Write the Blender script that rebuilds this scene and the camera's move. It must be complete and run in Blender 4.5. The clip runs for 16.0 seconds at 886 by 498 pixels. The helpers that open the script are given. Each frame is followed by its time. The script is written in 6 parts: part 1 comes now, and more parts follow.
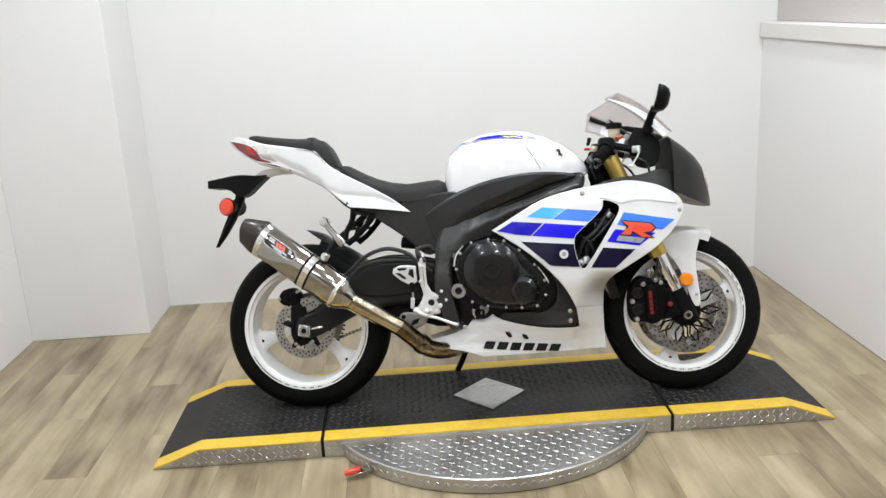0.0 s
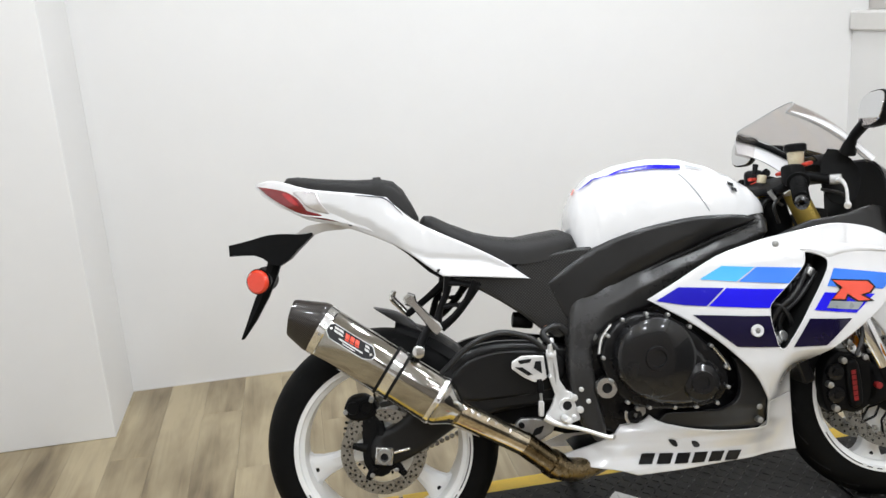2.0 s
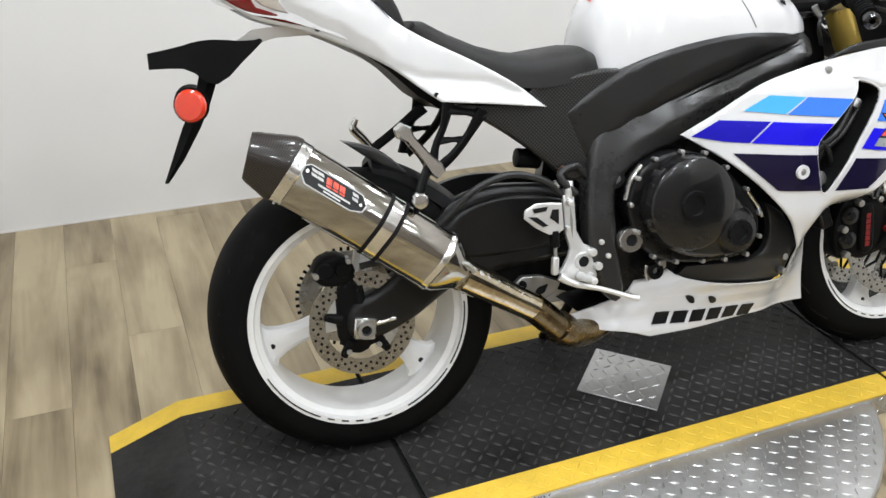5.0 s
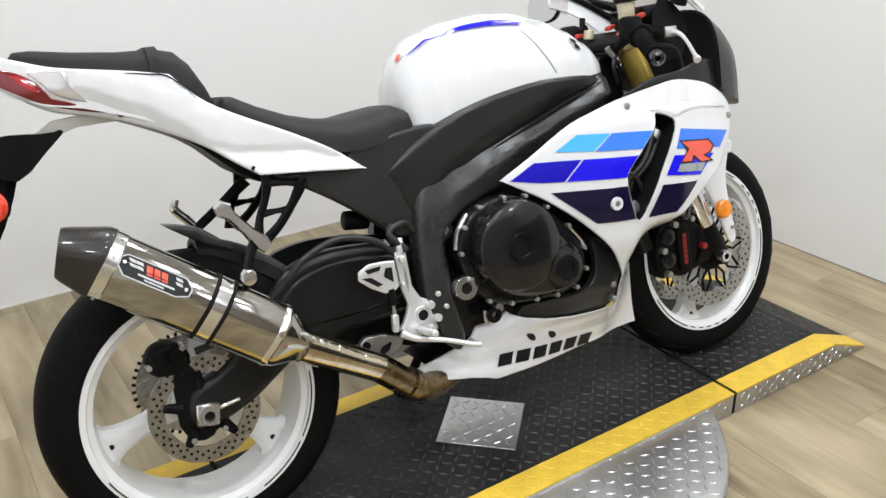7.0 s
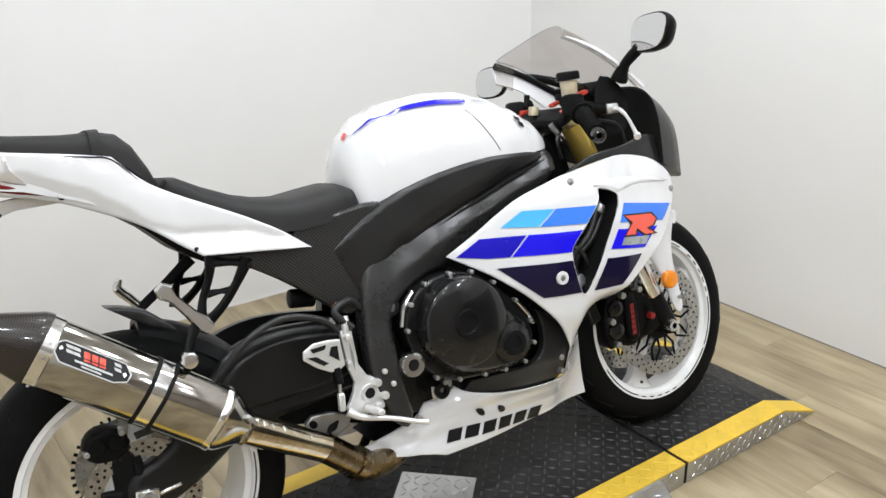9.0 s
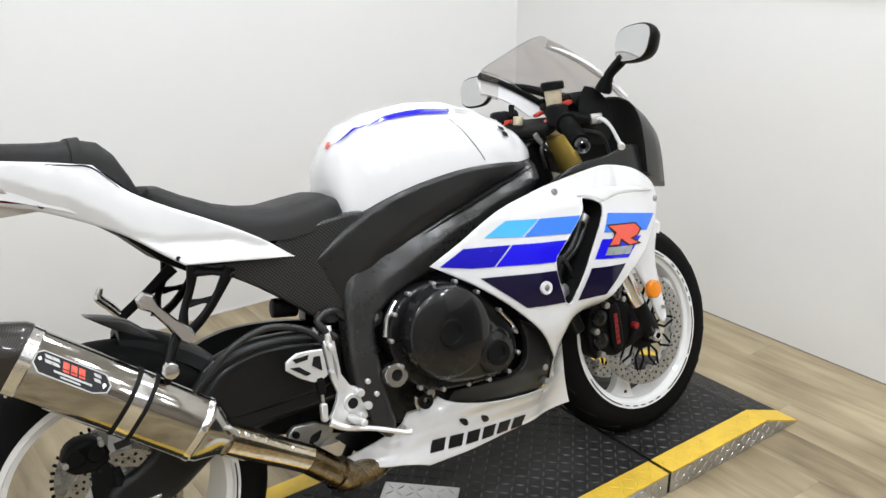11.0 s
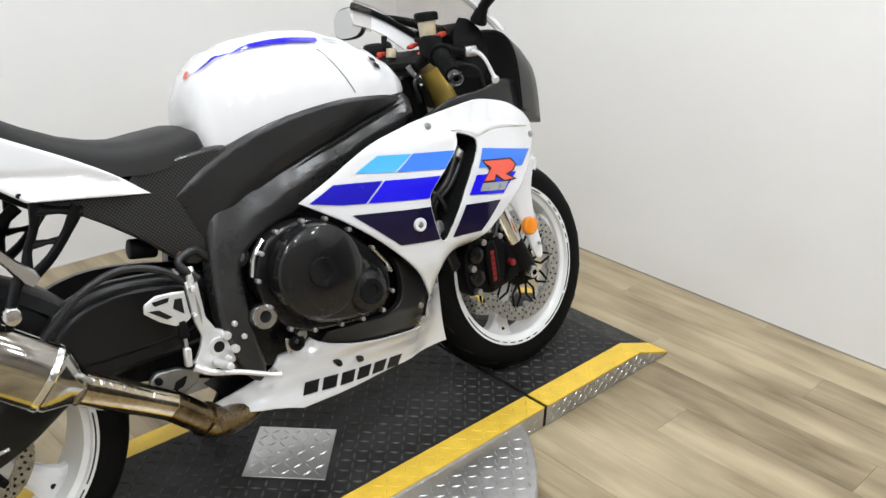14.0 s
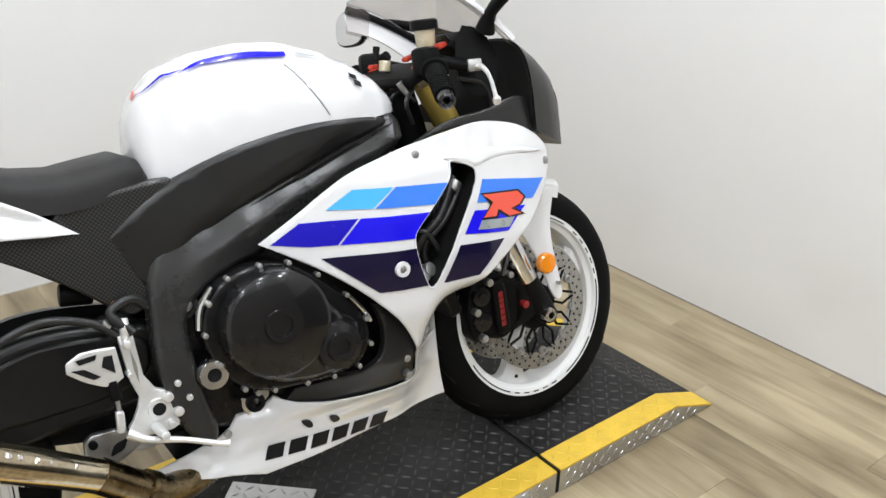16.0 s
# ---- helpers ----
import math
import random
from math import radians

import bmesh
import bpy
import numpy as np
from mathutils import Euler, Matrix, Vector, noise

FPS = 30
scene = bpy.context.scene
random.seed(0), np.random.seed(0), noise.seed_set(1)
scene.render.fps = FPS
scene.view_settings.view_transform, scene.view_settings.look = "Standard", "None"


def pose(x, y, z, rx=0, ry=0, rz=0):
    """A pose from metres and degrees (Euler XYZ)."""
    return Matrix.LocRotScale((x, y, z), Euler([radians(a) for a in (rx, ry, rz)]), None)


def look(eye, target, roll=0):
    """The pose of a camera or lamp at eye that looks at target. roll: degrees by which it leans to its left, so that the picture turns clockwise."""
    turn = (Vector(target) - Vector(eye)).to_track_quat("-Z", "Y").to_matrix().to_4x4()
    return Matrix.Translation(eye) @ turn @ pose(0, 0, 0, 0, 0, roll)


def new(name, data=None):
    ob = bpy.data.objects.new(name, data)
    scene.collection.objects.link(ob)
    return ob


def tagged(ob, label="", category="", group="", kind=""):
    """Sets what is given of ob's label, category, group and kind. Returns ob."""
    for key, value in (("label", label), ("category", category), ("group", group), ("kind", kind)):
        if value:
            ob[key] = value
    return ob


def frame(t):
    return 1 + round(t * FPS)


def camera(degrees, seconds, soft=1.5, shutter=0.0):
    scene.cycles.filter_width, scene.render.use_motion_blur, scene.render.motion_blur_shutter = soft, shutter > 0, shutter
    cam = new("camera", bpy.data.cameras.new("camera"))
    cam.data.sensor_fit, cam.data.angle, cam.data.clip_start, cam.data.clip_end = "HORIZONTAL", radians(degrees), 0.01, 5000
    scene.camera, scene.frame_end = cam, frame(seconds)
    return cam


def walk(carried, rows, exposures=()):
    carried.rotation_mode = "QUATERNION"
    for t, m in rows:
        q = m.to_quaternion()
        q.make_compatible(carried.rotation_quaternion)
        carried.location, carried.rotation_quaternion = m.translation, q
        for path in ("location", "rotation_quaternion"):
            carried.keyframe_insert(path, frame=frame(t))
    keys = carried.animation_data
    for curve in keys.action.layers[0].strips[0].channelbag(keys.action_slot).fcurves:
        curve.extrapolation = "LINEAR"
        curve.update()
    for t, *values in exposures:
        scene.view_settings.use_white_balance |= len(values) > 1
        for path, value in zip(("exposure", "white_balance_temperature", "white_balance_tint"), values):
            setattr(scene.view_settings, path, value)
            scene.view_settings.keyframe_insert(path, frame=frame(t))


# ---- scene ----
cam = camera(54.0, 16.0)
PATH = [
    (0, (-0.287, -3.135, 1.507), (-0.213, -1.211, 0.967), -3.2),
    (0.5, (-0.324, -2.919, 1.465), (-0.282, -0.982, 0.968), -1.9),
    (1, (-0.575, -2.648, 1.489), (-0.493, -0.716, 0.978), -2.3),
    (1.5, (-0.779, -2.426, 1.516), (-0.507, -0.517, 0.985), -4.6),
    (2, (-0.829, -2.114, 1.48), (-0.526, -0.212, 0.94), -4.0),
    (2.5, (-0.902, -1.834, 1.509), (-0.539, 0.052, 0.954), -2.6),
    (3, (-1.069, -1.632, 1.499), (-0.478, 0.192, 0.928), -4.3),
    (3.5, (-1.102, -1.586, 1.426), (-0.554, 0.193, 0.696), -0.6),
    (3.7, (-1.132, -1.566, 1.405), (-0.568, 0.177, 0.602), 0.4),
    (5.8, (-1.134, -1.547, 1.355), (-0.371, 0.041, 0.408), -0.0),
    (6, (-1.121, -1.547, 1.361), (-0.329, 0.029, 0.418), -0.2),
    (6.5, (-1.1, -1.546, 1.37), (-0.188, -0.014, 0.464), -1.1),
    (7, (-1.08, -1.564, 1.384), (-0.092, -0.038, 0.55), -1.4),
    (7.5, (-1.064, -1.564, 1.397), (-0.038, -0.057, 0.573), -1.4),
    (8, (-1.05, -1.568, 1.407), (0.003, -0.064, 0.615), -0.8),
    (8.5, (-1.036, -1.574, 1.424), (0.039, -0.061, 0.679), -1.0),
    (9, (-1.037, -1.579, 1.428), (0.045, -0.058, 0.71), -1.0),
    (11.5, (-1.025, -1.577, 1.434), (0.099, -0.079, 0.732), -0.2),
    (12, (-1.021, -1.57, 1.427), (0.116, -0.092, 0.707), 0.3),
    (12.5, (-1.008, -1.564, 1.418), (0.14, -0.114, 0.658), 0.7),
    (13, (-0.973, -1.567, 1.403), (0.241, -0.208, 0.579), 0.8),
    (13.5, (-0.962, -1.575, 1.397), (0.294, -0.257, 0.569), 1.4),
    (14, (-0.968, -1.574, 1.396), (0.302, -0.263, 0.578), 1.8),
    (14.5, (-0.967, -1.576, 1.4), (0.315, -0.265, 0.6), 1.6),
    (15, (-0.956, -1.576, 1.409), (0.323, -0.258, 0.617), 1.5),
    (15.5, (-0.863, -1.541, 1.412), (0.41, -0.239, 0.585), 0.1),
    (16, (-0.622, -1.469, 1.397), (0.499, -0.048, 0.546), 0.9),
]
walk(cam, [(t, look(eye, target, roll)) for t, eye, target, roll in PATH])

# ---- world and light ----
world = bpy.data.worlds.new("world")
scene.world = world
world.use_nodes = True
world.node_tree.nodes["Background"].inputs[0].default_value = (0.9, 0.92, 1.0, 1)
world.node_tree.nodes["Background"].inputs[1].default_value = 0.02
LAMP_POWER = 12.8
LAMPS = [(x, y) for y in (-3.4, -2.15, -0.9, 0.35) for x in (-1.15, 0.05, 1.25)]
CEILING = 2.75

# ---- helpers ----
from mathutils.geometry import tessellate_polygon


def part(name, bm, material, parent, label="", smooth=True):
    """Links a bmesh as one mesh object under a thing or under a part."""
    bmesh.ops.recalc_face_normals(bm, faces=bm.faces)
    me = bpy.data.meshes.new(name)
    bm.to_mesh(me)
    bm.free()
    if smooth:
        for p in me.polygons:
            p.use_smooth = True
        me.set_sharp_from_angle(angle=radians(38))
    ob = new(name, me)
    for m in material if isinstance(material, (list, tuple)) else [material]:
        me.materials.append(m)
    ob.parent = parent
    if label:
        ob["label"] = label
    return ob


def thing(name, label, category, m=None, group="", kind=""):
    ob = new(name)
    ob.empty_display_size = 0.1
    if m is not None:
        ob.matrix_world = m
    return tagged(ob, label, category, group, kind)


def add_box(bm, size, m=Matrix(), bevel=0.0, segments=1):
    made = bmesh.ops.create_cube(bm, size=1.0)["verts"]
    bmesh.ops.transform(bm, matrix=m @ Matrix.Diagonal((*size, 1)), verts=made)
    if bevel:
        edges = list({e for v in made for e in v.link_edges})
        bmesh.ops.bevel(bm, geom=edges, offset=bevel, segments=segments, affect="EDGES", profile=0.5)
    return bm


def box(size, m=Matrix(), bevel=0.0, segments=1):
    return add_box(bmesh.new(), size, m, bevel, segments)


def between(a, b):
    """Pose at the middle of a-b with z along it, and its length."""
    a, b = Vector(a), Vector(b)
    d = b - a
    return Matrix.Translation((a + b) / 2) @ d.to_track_quat("Z", "Y").to_matrix().to_4x4(), d.length


def add_rod(bm, a, b, r1, r2=None, segs=20, bevel=0.0):
    m, length = between(a, b)
    made = bmesh.ops.create_cone(bm, cap_ends=True, segments=segs, radius1=r1, radius2=r1 if r2 is None else r2, depth=length, matrix=m)["verts"]
    if bevel:
        edges = list({e for v in made for e in v.link_edges if len(e.link_faces) == 2 and any(len(f.verts) > 4 for f in e.link_faces)})
        bmesh.ops.bevel(bm, geom=edges, offset=bevel, segments=2, affect="EDGES", profile=0.5)
    return bm


def rod(a, b, r1, r2=None, segs=20, bevel=0.0):
    return add_rod(bmesh.new(), a, b, r1, r2, segs, bevel)


def smooth_path(points, steps=8):
    """Catmull-Rom through the points."""
    p = [Vector(q) for q in points]
    p = [2 * p[0] - p[1], *p, 2 * p[-1] - p[-2]]
    out = []
    for i in range(1, len(p) - 2):
        for k in range(steps):
            t = k / steps
            out.append(0.5 * (2 * p[i] + (p[i + 1] - p[i - 1]) * t + (2 * p[i - 1] - 5 * p[i] + 4 * p[i + 1] - p[i + 2]) * t * t
                       + (3 * p[i] - p[i - 1] - 3 * p[i + 1] + p[i + 2]) * t ** 3))
    out.append(p[-2])
    return out


def loft(rings, cap=True, closed=True):
    """Skin over rings of points, each with the same count."""
    bm = bmesh.new()
    rows = [[bm.verts.new(q) for q in ring] for ring in rings]
    n = len(rows[0])
    for a, b in zip(rows, rows[1:]):
        for k in range(n if closed else n - 1):
            bm.faces.new((a[k], a[(k + 1) % n], b[(k + 1) % n], b[k]))
    if cap and closed:
        bm.faces.new(rows[0][::-1])
        bm.faces.new(rows[-1])
    return bm


def tube(points, radius, segs=14, steps=8, squash=1.0):
    """A round tube along a smooth path; radius is a number or one per given point."""
    path = smooth_path(points, steps)
    radii = radius if isinstance(radius, (list, tuple)) else [radius] * len(points)
    rings, side = [], None
    for i, p in enumerate(path):
        d = (path[min(i + 1, len(path) - 1)] - path[max(i - 1, 0)]).normalized()
        side = (side - d * side.dot(d)).normalized() if side else d.orthogonal().normalized()
        up = d.cross(side)
        f = i / steps
        k = min(int(f), len(radii) - 2)
        r = radii[k] + (radii[k + 1] - radii[k]) * (f - k)
        rings.append([p + r * (math.cos(a) * side + squash * math.sin(a) * up) for a in (2 * math.pi * j / segs for j in range(segs))])
    return loft(rings)


def lathe(profile, segs=64, start=0.0, end=360.0, closed=False):
    """Turns (radius, y) pairs about the y axis; an arc where start and end are given."""
    bm = bmesh.new()
    whole = end - start >= 360
    count = segs if whole else segs + 1
    rows = []
    for j in range(count):
        a = radians(start + (end - start) * j / segs)
        rows.append([bm.verts.new((r * math.cos(a), y, r * math.sin(a))) for r, y in profile])
    n = len(profile)
    for j in range(segs):
        a, b = rows[j], rows[(j + 1) % count]
        for k in range(n if closed else n - 1):
            bm.faces.new((a[k], b[k], b[(k + 1) % n], a[(k + 1) % n]))
    if closed and not whole:
        bm.faces.new(rows[0])
        bm.faces.new(rows[-1][::-1])
    return bm


def moved(bm, m):
    bmesh.ops.transform(bm, matrix=m, verts=bm.verts)
    return bm


def rounded(points, cuts=4, sharp=()):
    """Softens the corners of an outline, but for those at the indices in sharp."""
    out, n = [], len(points)
    for i, p in enumerate(points):
        p, a, b = Vector(p), Vector(points[i - 1]), Vector(points[(i + 1) % n])
        if i in sharp:
            out.append(p)
            continue
        da, db = p + (a - p) * 0.42, p + (b - p) * 0.42
        for k in range(cuts + 1):
            t = k / cuts
            out.append(da * (1 - t) ** 2 + 2 * p * t * (1 - t) + db * t * t)
    return out


def edge_distance(q, outline):
    best = 9.0
    for i, a in enumerate(outline):
        b = outline[i - 1]
        d = b - a
        t = max(0.0, min(1.0, (q - a).dot(d) / max(d.length_squared, 1e-12)))
        best = min(best, (q - a - d * t).length)
    return best


def inside(q, outline):
    odd = False
    for i, a in enumerate(outline):
        b = outline[i - 1]
        if (a.y > q.y) != (b.y > q.y) and q.x < (b.x - a.x) * (q.y - a.y) / (b.y - a.y) + a.x:
            odd = not odd
    return odd


def inset_line(line, d):
    """The outline moved inwards by d, with blunted corners."""
    area = sum(a.x * c.y - c.x * a.y for a, c in zip(line, line[1:] + line[:1]))
    turn = 1 if area > 0 else -1
    out = []
    for i, p in enumerate(line):
        a, c = (p - line[i - 1]).normalized(), (line[(i + 1) % len(line)] - p).normalized()
        na, nc = Vector((-a.y, a.x)) * turn, Vector((-c.y, c.x)) * turn
        n = na + nc
        n = n.normalized() if n.length > 1e-4 else na
        far = d / max(n.dot(na), 0.75)
        for step in (1.0, 0.6, 0.35, 0.2, 0.1, 0.03):
            q = p + n * far * step
            if inside(q, line) and edge_distance(q, line) > 0.75 * d * step:
                break
        out.append(q)
    return out


def shell(outline, side, thick=0.006, res=0.03, edge=0.006, cuts=4, sharp=(), hole=None, mirror=False):
    """A curved body panel: an outline in the bike's length and height, laid on the surface side(u, w), with rounded rims."""
    line = rounded(outline, cuts, sharp)
    tidy = [line[0]]
    for p in line[1:]:
        if (p - tidy[-1]).length > 0.0015:
            tidy.append(p)
    if (tidy[0] - tidy[-1]).length < 0.0015:
        tidy.pop()
    line = tidy
    gap = rounded(hole, 3) if hole else None
    bm = bmesh.new()
    drop = bm.verts.layers.float.new("drop")
    rings = [line] if not edge else [line, inset_line(line, edge * 0.3), inset_line(line, edge)]
    depth = [0.0] if not edge else [min(edge, thick) * 0.85, min(edge, thick) * 0.35, 0.0]
    rows = []
    for ring, d in zip(rings, depth):
        rows.append([bm.verts.new((p.x, 0, p.y)) for p in ring])
        for v in rows[-1]:
            v[drop] = d
    for a, c in zip(rows, rows[1:]):
        for n in range(len(a)):
            bm.faces.new((a[n], a[(n + 1) % len(a)], c[(n + 1) % len(a)], c[n]))
    for tri in tessellate_polygon([[v.co.xzy for v in rows[-1]]]):
        if len({rows[-1][n] for n in tri}) == 3:
            bm.faces.new([rows[-1][n] for n in tri])
    xs, zs = [p.x for p in line], [p.y for p in line]
    planes = [((n * res, 0, 0), (1, 0, 0)) for n in range(math.ceil(min(xs) / res), math.floor(max(xs) / res) + 1)]
    planes += [((0, 0, n * res), (0, 0, 1)) for n in range(math.ceil(min(zs) / res), math.floor(max(zs) / res) + 1)]
    if gap:
        planes += [((a.x, 0, a.y), (a.y - c.y, 0, c.x - a.x)) for a, c in zip(gap, gap[1:] + gap[:1])]
    for co, no in planes:
        bmesh.ops.bisect_plane(bm, geom=bm.verts[:] + bm.edges[:] + bm.faces[:], dist=1e-6, plane_co=co, plane_no=no)
    if gap:
        out = [f for f in bm.faces if inside(Vector((f.calc_center_median().x, f.calc_center_median().z)), gap)]
        bmesh.ops.delete(bm, geom=out, context="FACES")
    top = bmesh.ops.extrude_face_region(bm, geom=bm.faces[:])["geom"]
    top = {v for v in top if isinstance(v, bmesh.types.BMVert)}
    for v in bm.verts:
        v.co.y = side(v.co.x, v.co.z) + (v[drop] if v in top else thick)
        if mirror:
            v.co.y = -v.co.y
    bmesh.ops.dissolve_degenerate(bm, dist=1e-5, edges=bm.edges[:])
    return bm


def curve_of(table):
    """A smooth function through (x, y) pairs."""
    def f(x):
        if x <= table[0][0]:
            return table[0][1]
        for (a, ya), (b, yb) in zip(table, table[1:]):
            if x <= b:
                t = (x - a) / (b - a)
                t = t * t * (3 - 2 * t) * 0.5 + t * 0.5
                return ya + (yb - ya) * t
        return table[-1][1]
    return f


def arch(u, top, bottom, half, boxy=0.6, crown=0.75, n=20, skew=0.0):
    """A cross-section across the bike: up one side, over the top, down the other."""
    ring = []
    for k in range(n + 1):
        a = math.pi * k / n
        c, s = math.cos(a), math.sin(a)
        ring.append(Vector((u + skew * s, math.copysign(abs(c) ** boxy, c) * half, bottom + (top - bottom) * abs(s) ** crown)))
    return ring


# ---- materials ----
def mat(name, col, rough=0.5, metal=0.0, var=0.08, scale=6.0, bump=0.0, bscale=150.0, coat=0.0, col2=None, rvar=0.08, stretch=None, spec=0.5):
    m = bpy.data.materials.new(name)
    m.use_nodes = True
    nt = m.node_tree
    N, L = nt.nodes, nt.links
    b = N["Principled BSDF"]
    tc = N.new("ShaderNodeTexCoord")
    mp = N.new("ShaderNodeMapping")
    L.new(tc.outputs["Object"], mp.inputs["Vector"])
    if stretch:
        mp.inputs["Scale"].default_value = stretch
    n1 = N.new("ShaderNodeTexNoise")
    n1.inputs["Scale"].default_value, n1.inputs["Detail"].default_value = scale, 6
    n2 = N.new("ShaderNodeTexNoise")
    n2.inputs["Scale"].default_value, n2.inputs["Detail"].default_value = scale * 9, 4
    L.new(mp.outputs[0], n1.inputs["Vector"])
    L.new(mp.outputs[0], n2.inputs["Vector"])
    mixv = N.new("ShaderNodeMath")
    mixv.operation = "MULTIPLY_ADD"
    mixv.inputs[1].default_value = 0.35
    L.new(n2.outputs[0], mixv.inputs[0])
    half = N.new("ShaderNodeMath")
    half.operation = "MULTIPLY"
    half.inputs[1].default_value = 0.65
    L.new(n1.outputs[0], half.inputs[0])
    L.new(half.outputs[0], mixv.inputs[2])
    ramp = N.new("ShaderNodeValToRGB")
    lo = [c * (1 - var) for c in col]
    hi = [min(c * (1 + var), 1) for c in (col2 or col)]
    ramp.color_ramp.elements[0].position, ramp.color_ramp.elements[1].position = 0.32, 0.68
    ramp.color_ramp.elements[0].color, ramp.color_ramp.elements[1].color = (*lo, 1), (*hi, 1)
    L.new(mixv.outputs[0], ramp.inputs[0])
    L.new(ramp.outputs[0], b.inputs["Base Color"])
    rr = N.new("ShaderNodeMapRange")
    rr.inputs["To Min"].default_value, rr.inputs["To Max"].default_value = max(rough - rvar, 0.02), min(rough + rvar, 1)
    rr.inputs["From Min"].default_value, rr.inputs["From Max"].default_value = 0.3, 0.7
    L.new(mixv.outputs[0], rr.inputs["Value"])
    L.new(rr.outputs[0], b.inputs["Roughness"])
    b.inputs["Metallic"].default_value = metal
    b.inputs["Specular IOR Level"].default_value = spec
    b.inputs["Coat Weight"].default_value = coat
    b.inputs["Coat Roughness"].default_value = 0.04
    if bump:
        n3 = N.new("ShaderNodeTexNoise")
        n3.inputs["Scale"].default_value, n3.inputs["Detail"].default_value = bscale, 3
        L.new(mp.outputs[0], n3.inputs["Vector"])
        bp = N.new("ShaderNodeBump")
        bp.inputs["Strength"].default_value, bp.inputs["Distance"].default_value = bump, 0.002
        L.new(n3.outputs[0], bp.inputs["Height"])
        L.new(bp.outputs[0], b.inputs["Normal"])
    return m


WHITE_PAINT = mat("white_pearl_paint", (0.70, 0.70, 0.705), 0.22, 0, 0.015, 3, coat=1.0, rvar=0.03)
WHITE_RIM = mat("white_rim_paint", (0.78, 0.78, 0.77), 0.35, 0, 0.03, 12, coat=0.4)
BLUE = mat("deep_blue_decal", (0.010, 0.006, 0.70), 0.25, 0, 0.03, 5, coat=0.3, spec=0.25, rvar=0.03)
SKY_BLUE = mat("sky_blue_decal", (0.035, 0.19, 0.78), 0.25, 0, 0.03, 5, coat=0.4, spec=0.3, rvar=0.03)
CYAN = mat("light_sky_decal", (0.07, 0.42, 0.88), 0.25, 0, 0.03, 5, coat=0.4, spec=0.3, rvar=0.03)
BLUE_DEEP = mat("dark_blue_decal", (0.008, 0.005, 0.42), 0.25, 0, 0.03, 5, coat=0.3, spec=0.25, rvar=0.03)
NAVY = mat("navy_decal", (0.006, 0.004, 0.026), 0.22, 0, 0.05, 5, coat=0.3, spec=0.25, rvar=0.03)
RED_DECAL = mat("red_decal", (0.80, 0.07, 0.03), 0.3, 0, 0.03, 5, coat=0.8)
RED_ANODISED = mat("red_anodised_metal", (0.55, 0.05, 0.03), 0.35, 0.5, 0.1, 30)
GREY_DECAL = mat("grey_decal", (0.30, 0.33, 0.34), 0.3, 0.2, 0.03, 5, coat=0.6)
BLACK_DECAL = mat("black_decal", (0.006, 0.006, 0.007), 0.35, 0, 0.05, 5, coat=0.15, spec=0.25)
SATIN_BLACK = mat("satin_black_plastic", (0.005, 0.005, 0.0052), 0.42, 0, 0.15, 10, bump=0.12, bscale=500, spec=0.09)
GLOSS_BLACK = mat("gloss_black_paint", (0.007, 0.007, 0.0075), 0.24, 0, 0.1, 5, coat=0.45, spec=0.3)
FRAME_GREY = mat("dark_grey_frame_paint", (0.025, 0.0243, 0.0237), 0.30, 0.15, 0.1, 9, bump=0.06, bscale=400, spec=0.42)
COVER_BLACK = mat("satin_black_cover", (0.011, 0.0108, 0.0108), 0.34, 0, 0.12, 10, bump=0.08, bscale=500, spec=0.45)
SWING_BLACK = mat("swingarm_satin_black", (0.005, 0.005, 0.0052), 0.36, 0, 0.15, 10, bump=0.08, bscale=400, spec=0.35)
TRIM_WHITE = mat("pale_grey_plastic", (0.62, 0.60, 0.58), 0.35, 0, 0.05, 12)
SEAT_BLACK = mat("grained_seat_vinyl", (0.013, 0.0124, 0.012), 0.52, 0, 0.2, 14, bump=0.5, bscale=700, spec=0.34)
RUBBER = mat("tyre_rubber", (0.0042, 0.0042, 0.0042), 0.62, 0, 0.25, 16, bump=0.25, bscale=300, spec=0.07)
HOSE = mat("black_hose_rubber", (0.014, 0.014, 0.014), 0.36, 0, 0.2, 20, spec=0.4)
ENGINE_BLACK = mat("engine_black_paint", (0.004, 0.004, 0.0045), 0.30, 0.0, 0.15, 10, bump=0.015, bscale=300, coat=0.2, spec=0.25)
CAST_ALU = mat("cast_aluminium", (0.42, 0.42, 0.41), 0.42, 0.9, 0.15, 30, bump=0.2, bscale=250)
POLISHED = mat("polished_aluminium", (0.78, 0.78, 0.77), 0.16, 1.0, 0.06, 20)
COPPER = mat("copper_fitting", (0.60, 0.30, 0.18), 0.3, 0.9, 0.1, 20)
DARK_RED = mat("dark_red_print", (0.22, 0.012, 0.012), 0.4, 0, 0.1, 20)
REARSET = mat("bright_anodised_aluminium", (0.76, 0.76, 0.75), 0.36, 0.6, 0.06, 20, bump=0.08, bscale=300)
STEEL = mat("brushed_muffler_steel", (0.40, 0.385, 0.355), 0.11, 1.0, 0.12, 10, rvar=0.04, stretch=(1, 8, 8))
PIPE = mat("heat_tinted_pipe", (0.13, 0.092, 0.048), 0.28, 1.0, 0.3, 9, col2=(0.25, 0.195, 0.115))
PIPE_LIGHT = mat("straw_tinted_steel", (0.40, 0.31, 0.19), 0.13, 1.0, 0.25, 14, col2=(0.58, 0.52, 0.40))
